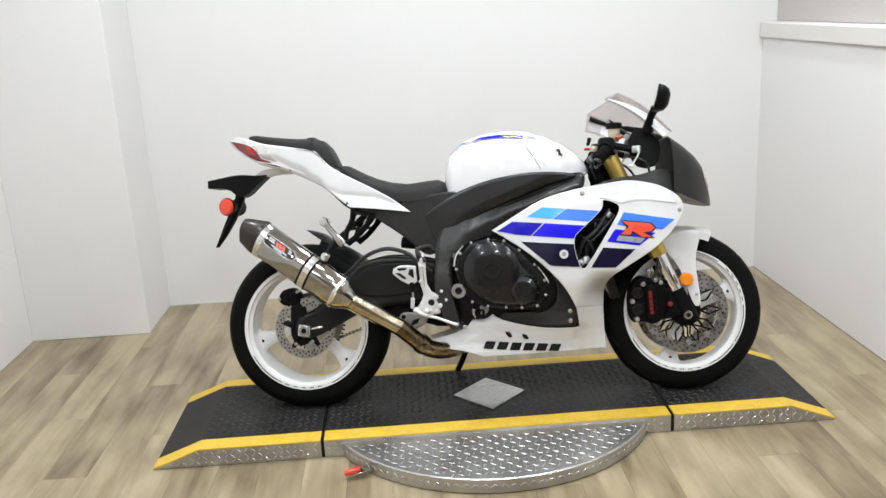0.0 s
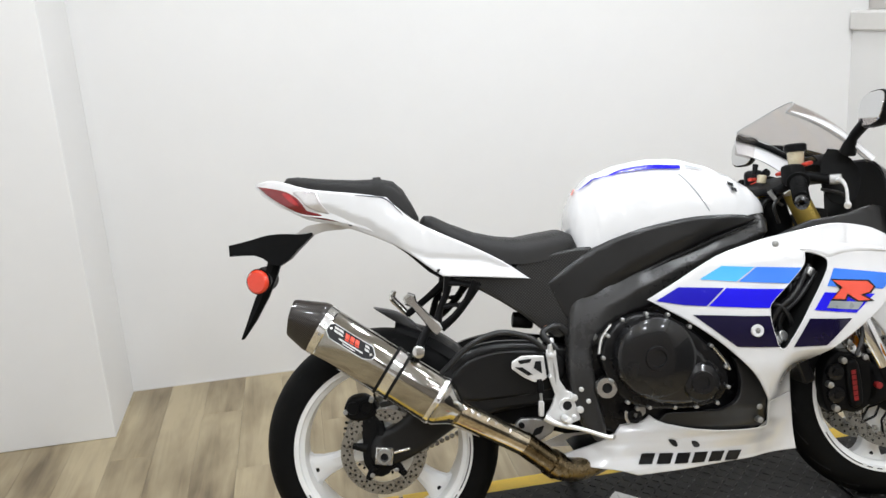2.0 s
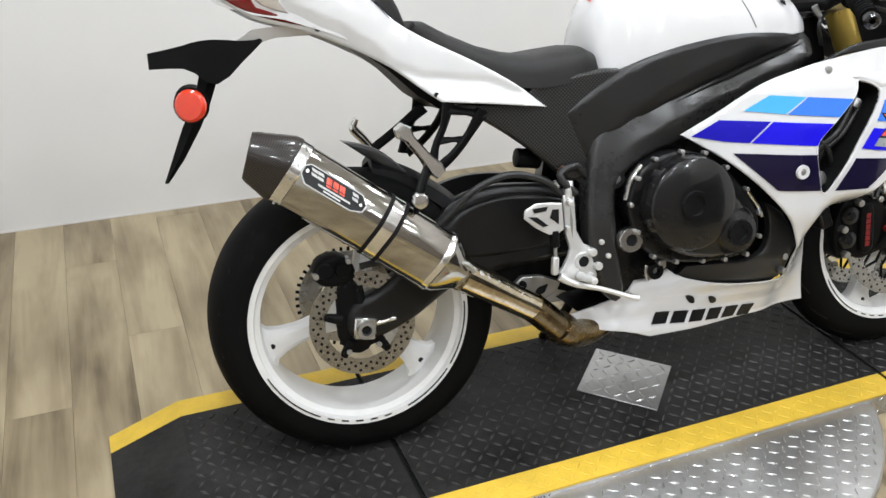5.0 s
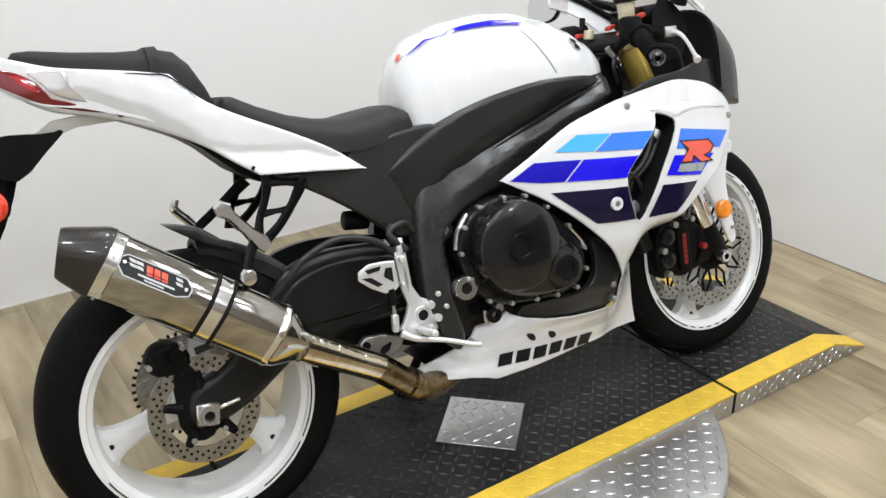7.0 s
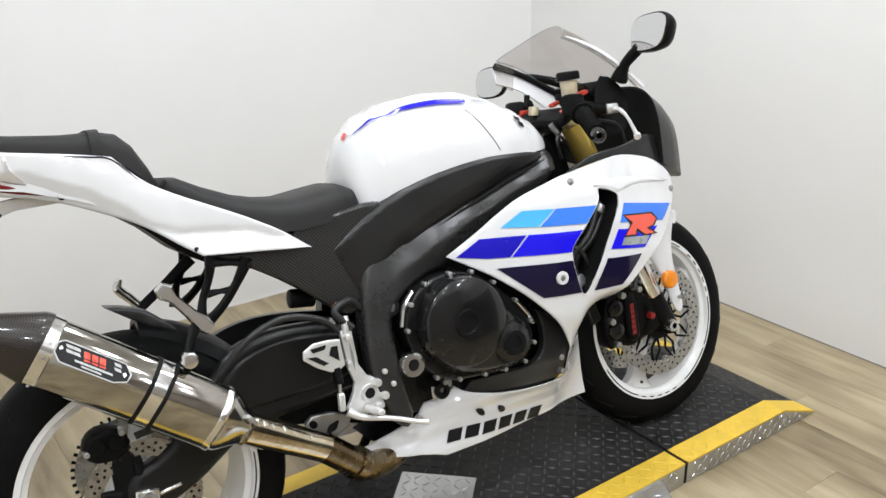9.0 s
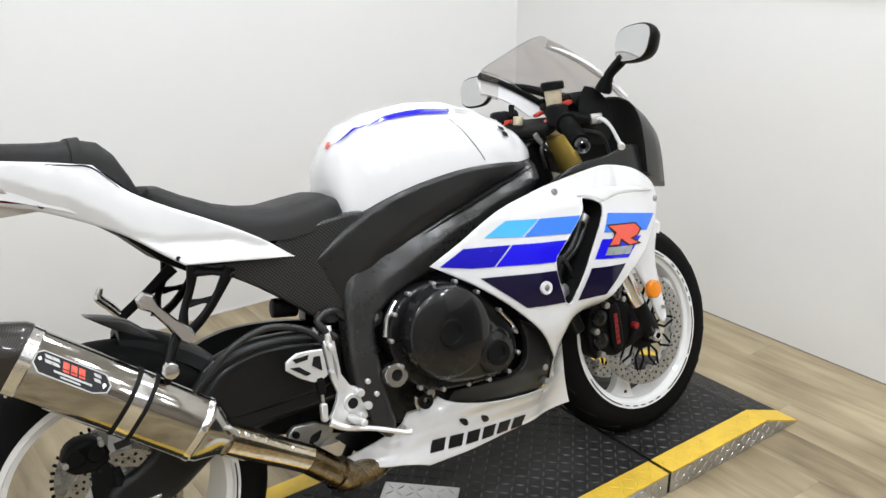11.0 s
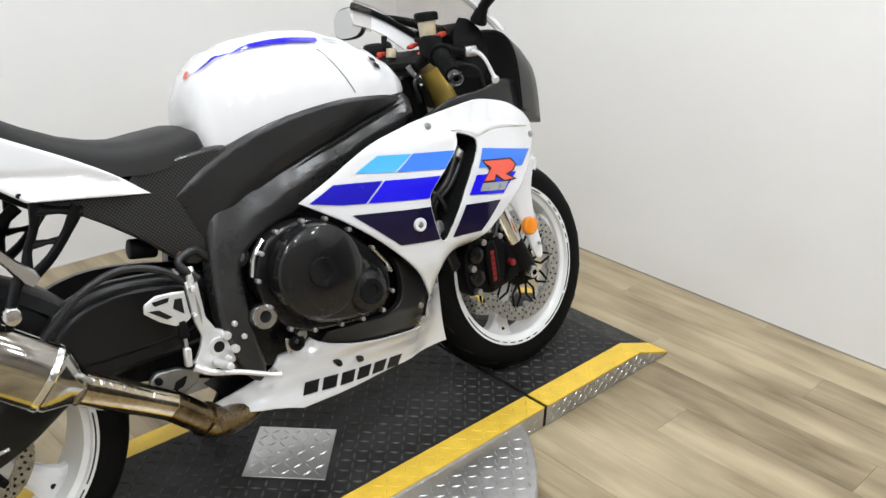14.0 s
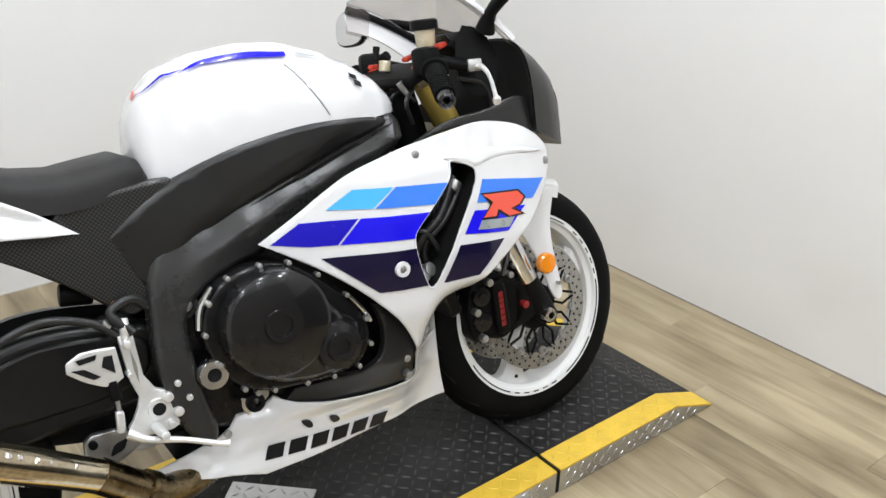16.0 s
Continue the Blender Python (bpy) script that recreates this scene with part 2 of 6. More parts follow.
GOLD = mat("gold_anodised", (0.58, 0.42, 0.10), 0.32, 0.65, 0.06, 15)
CHROME = mat("chrome_tube", (0.75, 0.75, 0.76), 0.1, 1.0, 0.04, 15)
DISC = mat("brake_disc_steel", (0.42, 0.41, 0.38), 0.28, 1.0, 0.15, 40, bump=0.1, bscale=500)
AMBER = mat("amber_plastic", (0.85, 0.26, 0.01), 0.15, 0, 0.05, 60, coat=0.6)
RED_PLASTIC = mat("red_plastic", (0.75, 0.05, 0.02), 0.2, 0, 0.05, 60, coat=0.6)
TAIL_RED = mat("tail_lamp_red", (0.17, 0.004, 0.007), 0.08, 0, 0.15, 30, coat=1.0)
CLEAR_LAMP = mat("silver_lamp_lens", (0.72, 0.70, 0.70), 0.12, 0.5, 0.1, 40, coat=1.0)
LAMP_RED = mat("lamp_element_red", (0.40, 0.012, 0.015), 0.1, 0, 0.15, 30, coat=1.0)
MIRROR = mat("mirror_glass", (0.66, 0.665, 0.67), 0.03, 1.0, 0.01, 5, rvar=0.0)
YELLOWED = mat("yellowed_plastic", (0.50, 0.44, 0.30), 0.25, 0, 0.12, 30, coat=0.5)
WALL = mat("white_wall_paint", (0.78, 0.775, 0.765), 0.6, 0, 0.015, 1.2, bump=0.05, bscale=120)
CEIL = mat("ceiling_paint", (0.70, 0.69, 0.67), 0.8, 0, 0.03, 3, bump=0.1, bscale=90)
TRIM = mat("painted_trim", (0.70, 0.685, 0.66), 0.5, 0, 0.03, 4)
# Dark tone chosen so that the bike's black parts reflect little light.
CHARCOAL = mat("charcoal_reflected_wall", (0.035, 0.034, 0.033), 0.6, 0, 0.05, 3, bump=0.05, bscale=120)
UPPER_WALL = mat("pale_taupe_wall_paint", (0.50, 0.475, 0.445), 0.7, 0, 0.03, 3, bump=0.05, bscale=120)
# Tone of the unseen front wall, dark for its reflections, and of the floor strip.
DARK_WALL = mat("taupe_wall_paint", (0.26, 0.23, 0.20), 0.7, 0, 0.05, 3)
YELLOW = mat("safety_yellow_paint", (0.70, 0.465, 0.045), 0.5, 0, 0.12, 22, bump=0.1, bscale=200)
TREAD_BLACK = mat("black_tread_paint", (0.015, 0.0145, 0.0145), 0.46, 0.0, 0.3, 7, bump=0.2, bscale=150, col2=(0.028, 0.027, 0.026), spec=0.13)
TREAD_SILVER = mat("diamond_plate_aluminium", (0.51, 0.51, 0.505), 0.34, 0.92, 0.15, 9, bump=0.1, bscale=200)
TREAD_WORN = mat("worn_tread_lugs", (0.024, 0.0235, 0.023), 0.44, 0.2, 0.4, 9, col2=(0.06, 0.059, 0.057), spec=0.3)
# Rubber and seams; its black also paints the shade in bores, slots and hollows.
GAP_BLACK = mat("black_rubber_and_gaps", (0.01, 0.01, 0.01), 0.7, 0, 0.1, 20, spec=0.13)
LAMP_WHITE = mat("lamp_housing", (0.8, 0.8, 0.8), 0.4, 0, 0.02, 5)


def glowing(name, col, strength):
    m = bpy.data.materials.new(name)
    m.use_nodes = True
    b = m.node_tree.nodes["Principled BSDF"]
    b.inputs["Emission Color"].default_value, b.inputs["Emission Strength"].default_value = (*col, 1), strength
    return m


GLOW = glowing("lamp_diffuser", (1.0, 0.95, 0.86), 12)


def tinted_screen():
    m = bpy.data.materials.new("smoked_acrylic")
    m.use_nodes = True
    nt = m.node_tree
    out = nt.nodes["Material Output"]
    nt.nodes.remove(nt.nodes["Principled BSDF"])
    clear, shine, mixer = nt.nodes.new("ShaderNodeBsdfTransparent"), nt.nodes.new("ShaderNodeBsdfGlossy"), nt.nodes.new("ShaderNodeMixShader")
    clear.inputs[0].default_value = (0.895, 0.875, 0.865, 1)
    shine.inputs["Roughness"].default_value = 0.03
    mixer.inputs[0].default_value = 0.07
    nt.links.new(clear.outputs[0], mixer.inputs[1])
    nt.links.new(shine.outputs[0], mixer.inputs[2])
    nt.links.new(mixer.outputs[0], out.inputs[0])
    return m


SCREEN = tinted_screen()


def carbon(name, dark, light, scale):
    m = mat(name, (0.02, 0.02, 0.02), 0.35, 0.0, 0.1, 8, coat=0.35, spec=0.3)
    nt = m.node_tree
    b = nt.nodes["Principled BSDF"]
    tc = nt.nodes.new("ShaderNodeTexCoord")
    w = [nt.nodes.new("ShaderNodeTexWave") for _ in range(2)]
    for k, wave in enumerate(w):
        wave.bands_direction = "DIAGONAL"
        wave.inputs["Scale"].default_value = scale
        mp = nt.nodes.new("ShaderNodeMapping")
        mp.inputs["Scale"].default_value = (1, 0.4, 1 if k else -1)
        nt.links.new(tc.outputs["Object"], mp.inputs[0])
        nt.links.new(mp.outputs[0], wave.inputs["Vector"])
    mul = nt.nodes.new("ShaderNodeMath")
    mul.operation = "MULTIPLY"
    nt.links.new(w[0].outputs["Fac"], mul.inputs[0])
    nt.links.new(w[1].outputs["Fac"], mul.inputs[1])
    ramp = nt.nodes.new("ShaderNodeValToRGB")
    ramp.color_ramp.elements[0].color, ramp.color_ramp.elements[1].color = dark, light
    nt.links.new(mul.outputs[0], ramp.inputs[0])
    nt.links.new(ramp.outputs[0], b.inputs["Base Color"])
    return m


CARBON = carbon("carbon_fibre", (0.007, 0.007, 0.007, 1), (0.056, 0.055, 0.054, 1), 80)
CARBON_WORN = carbon("sunned_carbon_fibre", (0.010, 0.008, 0.007, 1), (0.062, 0.052, 0.044, 1), 120)


def wood():
    m = bpy.data.materials.new("oak_vinyl_plank")
    m.use_nodes = True
    nt = m.node_tree
    N, L = nt.nodes, nt.links
    b = N["Principled BSDF"]
    tc, info = N.new("ShaderNodeTexCoord"), N.new("ShaderNodeObjectInfo")
    shift = N.new("ShaderNodeVectorMath")
    shift.operation = "MULTIPLY_ADD"
    comb = N.new("ShaderNodeCombineXYZ")
    for k in range(3):
        L.new(info.outputs["Random"], comb.inputs[k])
    shift.inputs[1].default_value = (37, 51, 13)
    L.new(comb.outputs[0], shift.inputs[0])
    L.new(tc.outputs["Object"], shift.inputs[2])
    mp = N.new("ShaderNodeMapping")
    mp.inputs["Scale"].default_value = (7, 0.55, 7)
    L.new(shift.outputs[0], mp.inputs[0])
    grain = N.new("ShaderNodeTexNoise")
    grain.inputs["Scale"].default_value, grain.inputs["Detail"].default_value, grain.inputs["Roughness"].default_value = 2.2, 8, 0.62
    grain.inputs["Distortion"].default_value = 0.6
    L.new(mp.outputs[0], grain.inputs["Vector"])
    blot = N.new("ShaderNodeTexNoise")
    blot.inputs["Scale"].default_value, blot.inputs["Detail"].default_value = 3.0, 3
    mp2 = N.new("ShaderNodeMapping")
    mp2.inputs["Scale"].default_value = (2.2, 0.7, 2)
    L.new(shift.outputs[0], mp2.inputs[0])
    L.new(mp2.outputs[0], blot.inputs["Vector"])
    ramp = N.new("ShaderNodeValToRGB")
    e = ramp.color_ramp.elements
    e[0].position, e[0].color = 0.34, (0.085, 0.058, 0.028, 1)
    e[1].position, e[1].color = 0.67, (0.408, 0.336, 0.212, 1)
    mid = e.new(0.48)
    mid.color = (0.236, 0.185, 0.109, 1)
    add = N.new("ShaderNodeMath")
    add.operation = "MULTIPLY_ADD"
    add.inputs[1].default_value = 0.60
    L.new(blot.outputs[0], add.inputs[0])
    sc = N.new("ShaderNodeMath")
    sc.operation = "MULTIPLY_ADD"
    sc.inputs[1].default_value, sc.inputs[2].default_value = 0.5, 0.0
    L.new(grain.outputs[0], sc.inputs[0])
    L.new(sc.outputs[0], add.inputs[2])
    rnd = N.new("ShaderNodeMath")
    rnd.operation = "MULTIPLY_ADD"
    rnd.inputs[1].default_value, rnd.inputs[2].default_value = 0.07, -0.035
    L.new(info.outputs["Random"], rnd.inputs[0])
    tot = N.new("ShaderNodeMath")
    L.new(add.outputs[0], tot.inputs[0])
    L.new(rnd.outputs[0], tot.inputs[1])
    L.new(tot.outputs[0], ramp.inputs[0])
    L.new(ramp.outputs[0], b.inputs["Base Color"])
    b.inputs["Roughness"].default_value = 0.30
    bp = N.new("ShaderNodeBump")
    bp.inputs["Strength"].default_value, bp.inputs["Distance"].default_value = 0.15, 0.001
    L.new(grain.outputs[0], bp.inputs["Height"])
    L.new(bp.outputs[0], b.inputs["Normal"])
    return m


WOOD = wood()

# ---- the room ----
X0, X1, Y0, Y1 = -2.2, 1.625, -4.6, 1.45


def slab(name, lo, hi, material, label, bevel=0.0, category="wall"):
    size = [b - a for a, b in zip(lo, hi)]
    ob = part(name, box(size, pose(*[(a + b) / 2 for a, b in zip(lo, hi)]), bevel), material, None, smooth=False)
    return tagged(ob, label, category, kind="structure")


slab("wall_back", (X0 - 0.1, Y1, 0), (X1 + 0.1, Y1 + 0.1, CEILING), WALL, "smooth white painted back wall meeting the plank floor")
slab("wall_right", (X1, -1.6, 0), (X1 + 0.1, Y1 - 0.0004, 1.25), WALL, "white painted low wall with a trim cap along its top")
slab("trim", (X1 - 0.02, Y0, 1.252), (X1 + 0.1, Y1 - 0.003, 1.335), TRIM, "painted cap rail running along the low wall", 0.008, "trim")
slab("wall_right_upper", (X1 + 0.07, Y0, 1.337), (X1 + 0.17, Y1 - 0.003, CEILING), UPPER_WALL, "pale taupe painted wall set back above the cap rail")
# Unseen stretch added in charcoal to darken reflections in the engine covers.
slab("wall_right_unseen", (X1, Y0, 0), (X1 + 0.1, -1.604, 1.25), CHARCOAL, "unseen lower wall, charcoal to darken the reflections", category="wall")
slab("wall_left", (X0 - 0.1, Y0, 0), (X0, Y1 - 0.0004, CEILING), WALL, "plain white painted side wall")
# Unseen wall added behind the camera, toned down so muffler and covers reflect darker.
slab("wall_front_unseen", (X0 - 0.1, Y0 - 0.1, 0), (X1 + 0.17, Y0, CEILING), DARK_WALL, "unseen wall closing the showroom, taupe to dim the reflections")
# Strips set on the walls, their darker colour drawing the shadow gap at the floor.
slab("floor_gap_right", (X1 - 0.003, Y0 + 0.002, 0.0), (X1, Y1 - 0.004, 0.004), DARK_WALL, "thin dark strip drawn for the shadow gap between wall and floor")
slab("floor_gap_back", (-1.62, Y1 - 0.003, 0.0), (X1 - 0.005, Y1, 0.005), TRIM, "thin slightly darker strip drawn for the gap under the back wall")
slab("wall_pillar", (X0, 1.03, 0), (-1.62, Y1 - 0.003, CEILING - 0.003), WALL, "boxed white painted pillar in the room corner", 0.003)
slab("ceiling", (X0 - 0.1, Y0 - 0.1, CEILING), (X1 + 0.2, Y1 + 0.1, CEILING + 0.1), CEIL, "off-white flat ceiling with round lamps", category="ceiling")
floor = tagged(part("floor", box((X1 - X0 + 0.4, Y1 - Y0 + 0.3, 0.05), pose((X0 + X1) / 2, (Y0 + Y1) / 2, -0.031)), GAP_BLACK, None, smooth=False),
               "oak-look vinyl plank floor with dark grain", "floor", kind="structure")

for i, (x, y) in enumerate(LAMPS):
    lamp = thing("ceiling_light", "round white recessed ceiling lamp, switched on", "lamp", pose(x, y, CEILING), "ceiling lamps")
    part("lamp_ring", moved(lathe([(0.10, -0.001), (0.13, -0.004), (0.13, -0.012), (0.10, -0.014)], 32, closed=True), pose(0, 0, 0, 90)), LAMP_WHITE, lamp)
    part("diffuser", moved(lathe([(0.0, -0.006), (0.099, -0.006), (0.099, -0.002), (0.0, -0.002)], 32), pose(0, 0, 0, 90)), GLOW, lamp, "glowing round diffuser")
    light = bpy.data.lights.new("ceiling_light_beam", "AREA")
    light.shape, light.size, light.energy, light.color = "DISK", 0.22, LAMP_POWER, (0.932, 0.985, 1.055)
    beam = new("ceiling_light_beam", light)
    beam.matrix_world = pose(x, y, CEILING - 0.03)

# ---- the turntable ramp ----
RX0, RX1, RY0, RY1, RZ = -1.23, 1.19, -0.37, 0.21, 0.065
TOP0, TOP1, SEAM0, SEAM1 = -1.07, 1.03, -0.64, 0.60


def treads(points, height=0.0022, length=0.026, width=0.0075):
    """Raised lugs of diamond plate: each at (place, normal, along)."""
    verts, faces = [], []
    for p, up, along in points:
        side = up.cross(along)
        k = len(verts)
        verts += [p + along * length / 2, p + side * width / 2, p - along * length / 2, p - side * width / 2,
                  p + along * length * 0.26 + up * height, p - along * length * 0.26 + up * height]
        faces += [(k, k + 1, k + 4), (k + 1, k + 5, k + 4), (k + 1, k + 2, k + 5), (k + 2, k + 3, k + 5), (k + 3, k + 4, k + 5), (k + 3, k, k + 4)]
    me = bpy.data.meshes.new("tread")
    me.from_pydata(verts, [], faces)
    bm = bmesh.new()
    bm.from_mesh(me)
    bpy.data.meshes.remove(me)
    return bm


def tread_grid(x0, x1, y0, y1, z, keep=None, step=0.027, turn=45, slope=0.0):
    out = []
    up = Vector((-slope, 0, 1)).normalized()
    nx, ny = int((x1 - x0) / step), int((y1 - y0) / step)
    for i in range(nx):
        for j in range(ny):
            x, y = x0 + (i + 0.5) * step, y0 + (j + 0.5) * step
            if keep and not keep(x, y):
                continue
            a = radians(turn if (i + j) % 2 else turn - 90)
            along = Vector((math.cos(a), math.sin(a), slope * math.cos(a))).normalized()
            out.append((Vector((x, y, z + slope * (x - x0) if slope > 0 else z + slope * (x - x0))), up, along))
    return out


ramp = thing("display_ramp", "black diamond-plate bike ramp with yellow edges on a turntable", "ramp", pose(0, 0, 0))
sections = (("rear_ramp", RX0, SEAM0 - 0.006), ("centre_deck", SEAM0 + 0.006, SEAM1 - 0.006), ("front_ramp", SEAM1 + 0.006, RX1))
for name, xa, xb in sections:
    profile = [(xa, 0.002), (xb, 0.002), (xb, RZ if name != "front_ramp" else 0.006)]
    if name == "front_ramp":
        profile += [(TOP1, RZ)]
    profile += [(xa, RZ)] if name != "rear_ramp" else [(TOP0, RZ), (xa, 0.006)]
    deck = part(name, loft([[Vector((x, y, z)) for x, z in profile] for y in (RY0, RY1)]), TREAD_SILVER, ramp, "bare diamond-plate aluminium side", smooth=False)
    for yname, ya, yb, m, lab in (("yellow_edge", RY0 - 0.001, RY0 + 0.07, YELLOW, "yellow painted edge strip"), ("tread_sheet", RY0 + 0.07, RY1 - 0.06, TREAD_BLACK, "black painted tread sheet"),
                                  ("yellow_edge", RY1 - 0.06, RY1 + 0.001, YELLOW, "yellow painted edge strip")):
        x_points = {"rear_ramp": [xa - 0.002, TOP0, xb], "centre_deck": [xa, xb], "front_ramp": [xa, TOP1, xb + 0.002]}[name]
        zs = [0.0045 if x in (RX0 - 0.002, RX1 + 0.002) else RZ for x in x_points]
        ring = [(x, z + 0.003) for x, z in zip(x_points, zs)] + [(x, z - 0.002) for x, z in zip(x_points, zs)][::-1]
        part(yname, loft([[Vector((x, y, z)) for x, z in ring] for y in (ya, yb)]), m, deck, lab, smooth=False)
lugs = tread_grid(TOP0, SEAM0 - 0.01, RY0 + 0.075, RY1 - 0.06, RZ + 0.003)
lugs += tread_grid(SEAM0 + 0.01, SEAM1 - 0.01, RY0 + 0.075, RY1 - 0.06, RZ + 0.003, lambda x, y: abs(x + 0.024) + abs(y + 0.092) > 0.150)
lugs += tread_grid(SEAM1 + 0.01, TOP1, RY0 + 0.075, RY1 - 0.06, RZ + 0.003)
lugs += tread_grid(TOP1, RX1 - 0.01, RY0 + 0.075, RY1 - 0.06, RZ + 0.003, slope=-(RZ - 0.0045) / (RX1 - TOP1))
tagged(part("tread_relief", treads(lugs, 0.003), TREAD_WORN, ramp, "raised black tread lugs", smooth=False), kind="stuff")
lugs = tread_grid(TOP0, SEAM0 - 0.01, RY0 + 0.005, RY0 + 0.07, RZ + 0.003)
lugs += tread_grid(SEAM0 + 0.01, SEAM1 - 0.01, RY0 + 0.005, RY0 + 0.07, RZ + 0.003)
lugs += tread_grid(SEAM1 + 0.01, TOP1, RY0 + 0.005, RY0 + 0.07, RZ + 0.003)
tagged(part("edge_relief", treads(lugs, 0.0016), YELLOW, ramp, "raised lugs under yellow paint", smooth=False), kind="stuff")
# Tread on the bare side faces.
lugs = []
for k in range(int((RX1 - RX0) / 0.024)):
    for j in range(3):
        x, z = RX0 + 0.012 + k * 0.024, 0.013 + j * 0.019
        high = RZ * min(1, (x - RX0) / (TOP0 - RX0), (RX1 - x) / (RX1 - TOP1))
        if min(abs(x - SEAM0), abs(x - SEAM1)) > 0.018 and z + 0.008 < high:
            a = radians(45 if (k + j) % 2 else -45)
            lugs.append((Vector((x, RY0 - 0.0005, z)), Vector((0, -1, 0)), Vector((math.cos(a), 0, math.sin(a)))))
tagged(part("side_relief", treads(lugs, 0.0022, 0.021, 0.0065), TREAD_SILVER, ramp, "raised bare tread lugs", smooth=False), kind="stuff")
for x in (SEAM0, SEAM1):
    part("seam_strip", box((0.011, RY1 - RY0, RZ - 0.008), pose(x, (RY0 + RY1) / 2, RZ / 2)), GAP_BLACK, ramp, "black gap strip between decks")
def cut_off(bm, y):
    """Keeps what lies in front of y."""
    bmesh.ops.bisect_plane(bm, geom=bm.verts[:] + bm.edges[:] + bm.faces[:], plane_co=(0, y, 0), plane_no=(0, 1, 0), clear_outer=True)
    return bm


DX, DY, DR = -0.030, -0.075, 0.615
disc = part("turntable_disc", cut_off(moved(lathe([(0.0, 0.004), (DR, 0.004), (DR, 0.05), (DR - 0.004, 0.054), (0.0, 0.054)], 96), pose(DX, DY, 0, 90) @ Matrix.Diagonal((1, 1, -1, 1))), RY1 - 0.03), TREAD_SILVER, ramp, "round bare aluminium turntable disc")
lugs = tread_grid(DX - DR, DX + DR, DY - DR, RY0 - 0.004, 0.054, lambda x, y: math.hypot(x - DX, y - DY) < DR - 0.015, turn=60)
for k in range(96):
    a = radians(200 + 140 * k / 96)
    out_ = Vector((math.cos(a), math.sin(a), 0))
    if DY + DR * out_.y > RY0 - 0.01:
        continue
    along = (Vector((-math.sin(a), math.cos(a), 0)) + Vector((0, 0, 1 if k % 2 else -1))).normalized()
    lugs.append((Vector((DX, DY, 0.027)) + out_ * DR, out_, along))
tagged(part("disc_relief", treads(lugs), TREAD_SILVER, disc, "raised bare tread lugs", smooth=False), kind="stuff")
plate = part("centre_plate", box((0.195, 0.195, 0.004), pose(-0.024, -0.092, RZ + 0.006, 0, 0, 45), 0.001), TREAD_SILVER, ramp, "square bare diamond-plate cover", smooth=False)
lugs = [(Vector((-0.024, -0.092, RZ + 0.008)) + Matrix.Rotation(radians(45), 3, "Z") @ Vector((i * 0.026, j * 0.026, 0)), Vector((0, 0, 1)),
         Vector((1, 0, 0)) if (i + j) % 2 else Vector((0, 1, 0))) for i in range(-3, 4) for j in range(-3, 4)]
tagged(part("plate_relief", treads(lugs), TREAD_SILVER, plate, "raised bare tread lugs", smooth=False), kind="stuff")
latch = part("lock_pedal", box((0.05, 0.03, 0.008), pose(-0.50, -0.52, 0.022, 0, 0, 30), 0.002), STEEL, ramp, "small steel locking pedal")
part("pedal_grip", rod((-0.555, -0.535, 0.026), (-0.505, -0.515, 0.026), 0.011, bevel=0.003), RED_PLASTIC, latch, "red rubber grip")

# ---- the motorcycle: x ahead, y to its left, z up, tyres on z = 0 ----
BIKE = pose(0.005, -0.115, 0.074, 0, 0, -6) @ pose(0, 0, 0, -14)
bike = thing("motorcycle", "white sport motorcycle with blue stripes leaning on its side stand", "motorcycle", BIKE)
REAR, FRONT = Vector((-0.701, -0.016, 0.288)), Vector((0.7035, 0.038, 0.2955))


def tyre_profile(radius, half, rim):
    out = []
    for k in range(25):
        a = math.pi * k / 24
        out.append((rim + (radius - rim) * math.sin(a) ** 0.75, -half * math.cos(a) * (1.0 - 0.12 * (1 - math.sin(a)))))
    return out + [(rim - 0.004, half * 0.6), (rim - 0.004, -half * 0.6)]


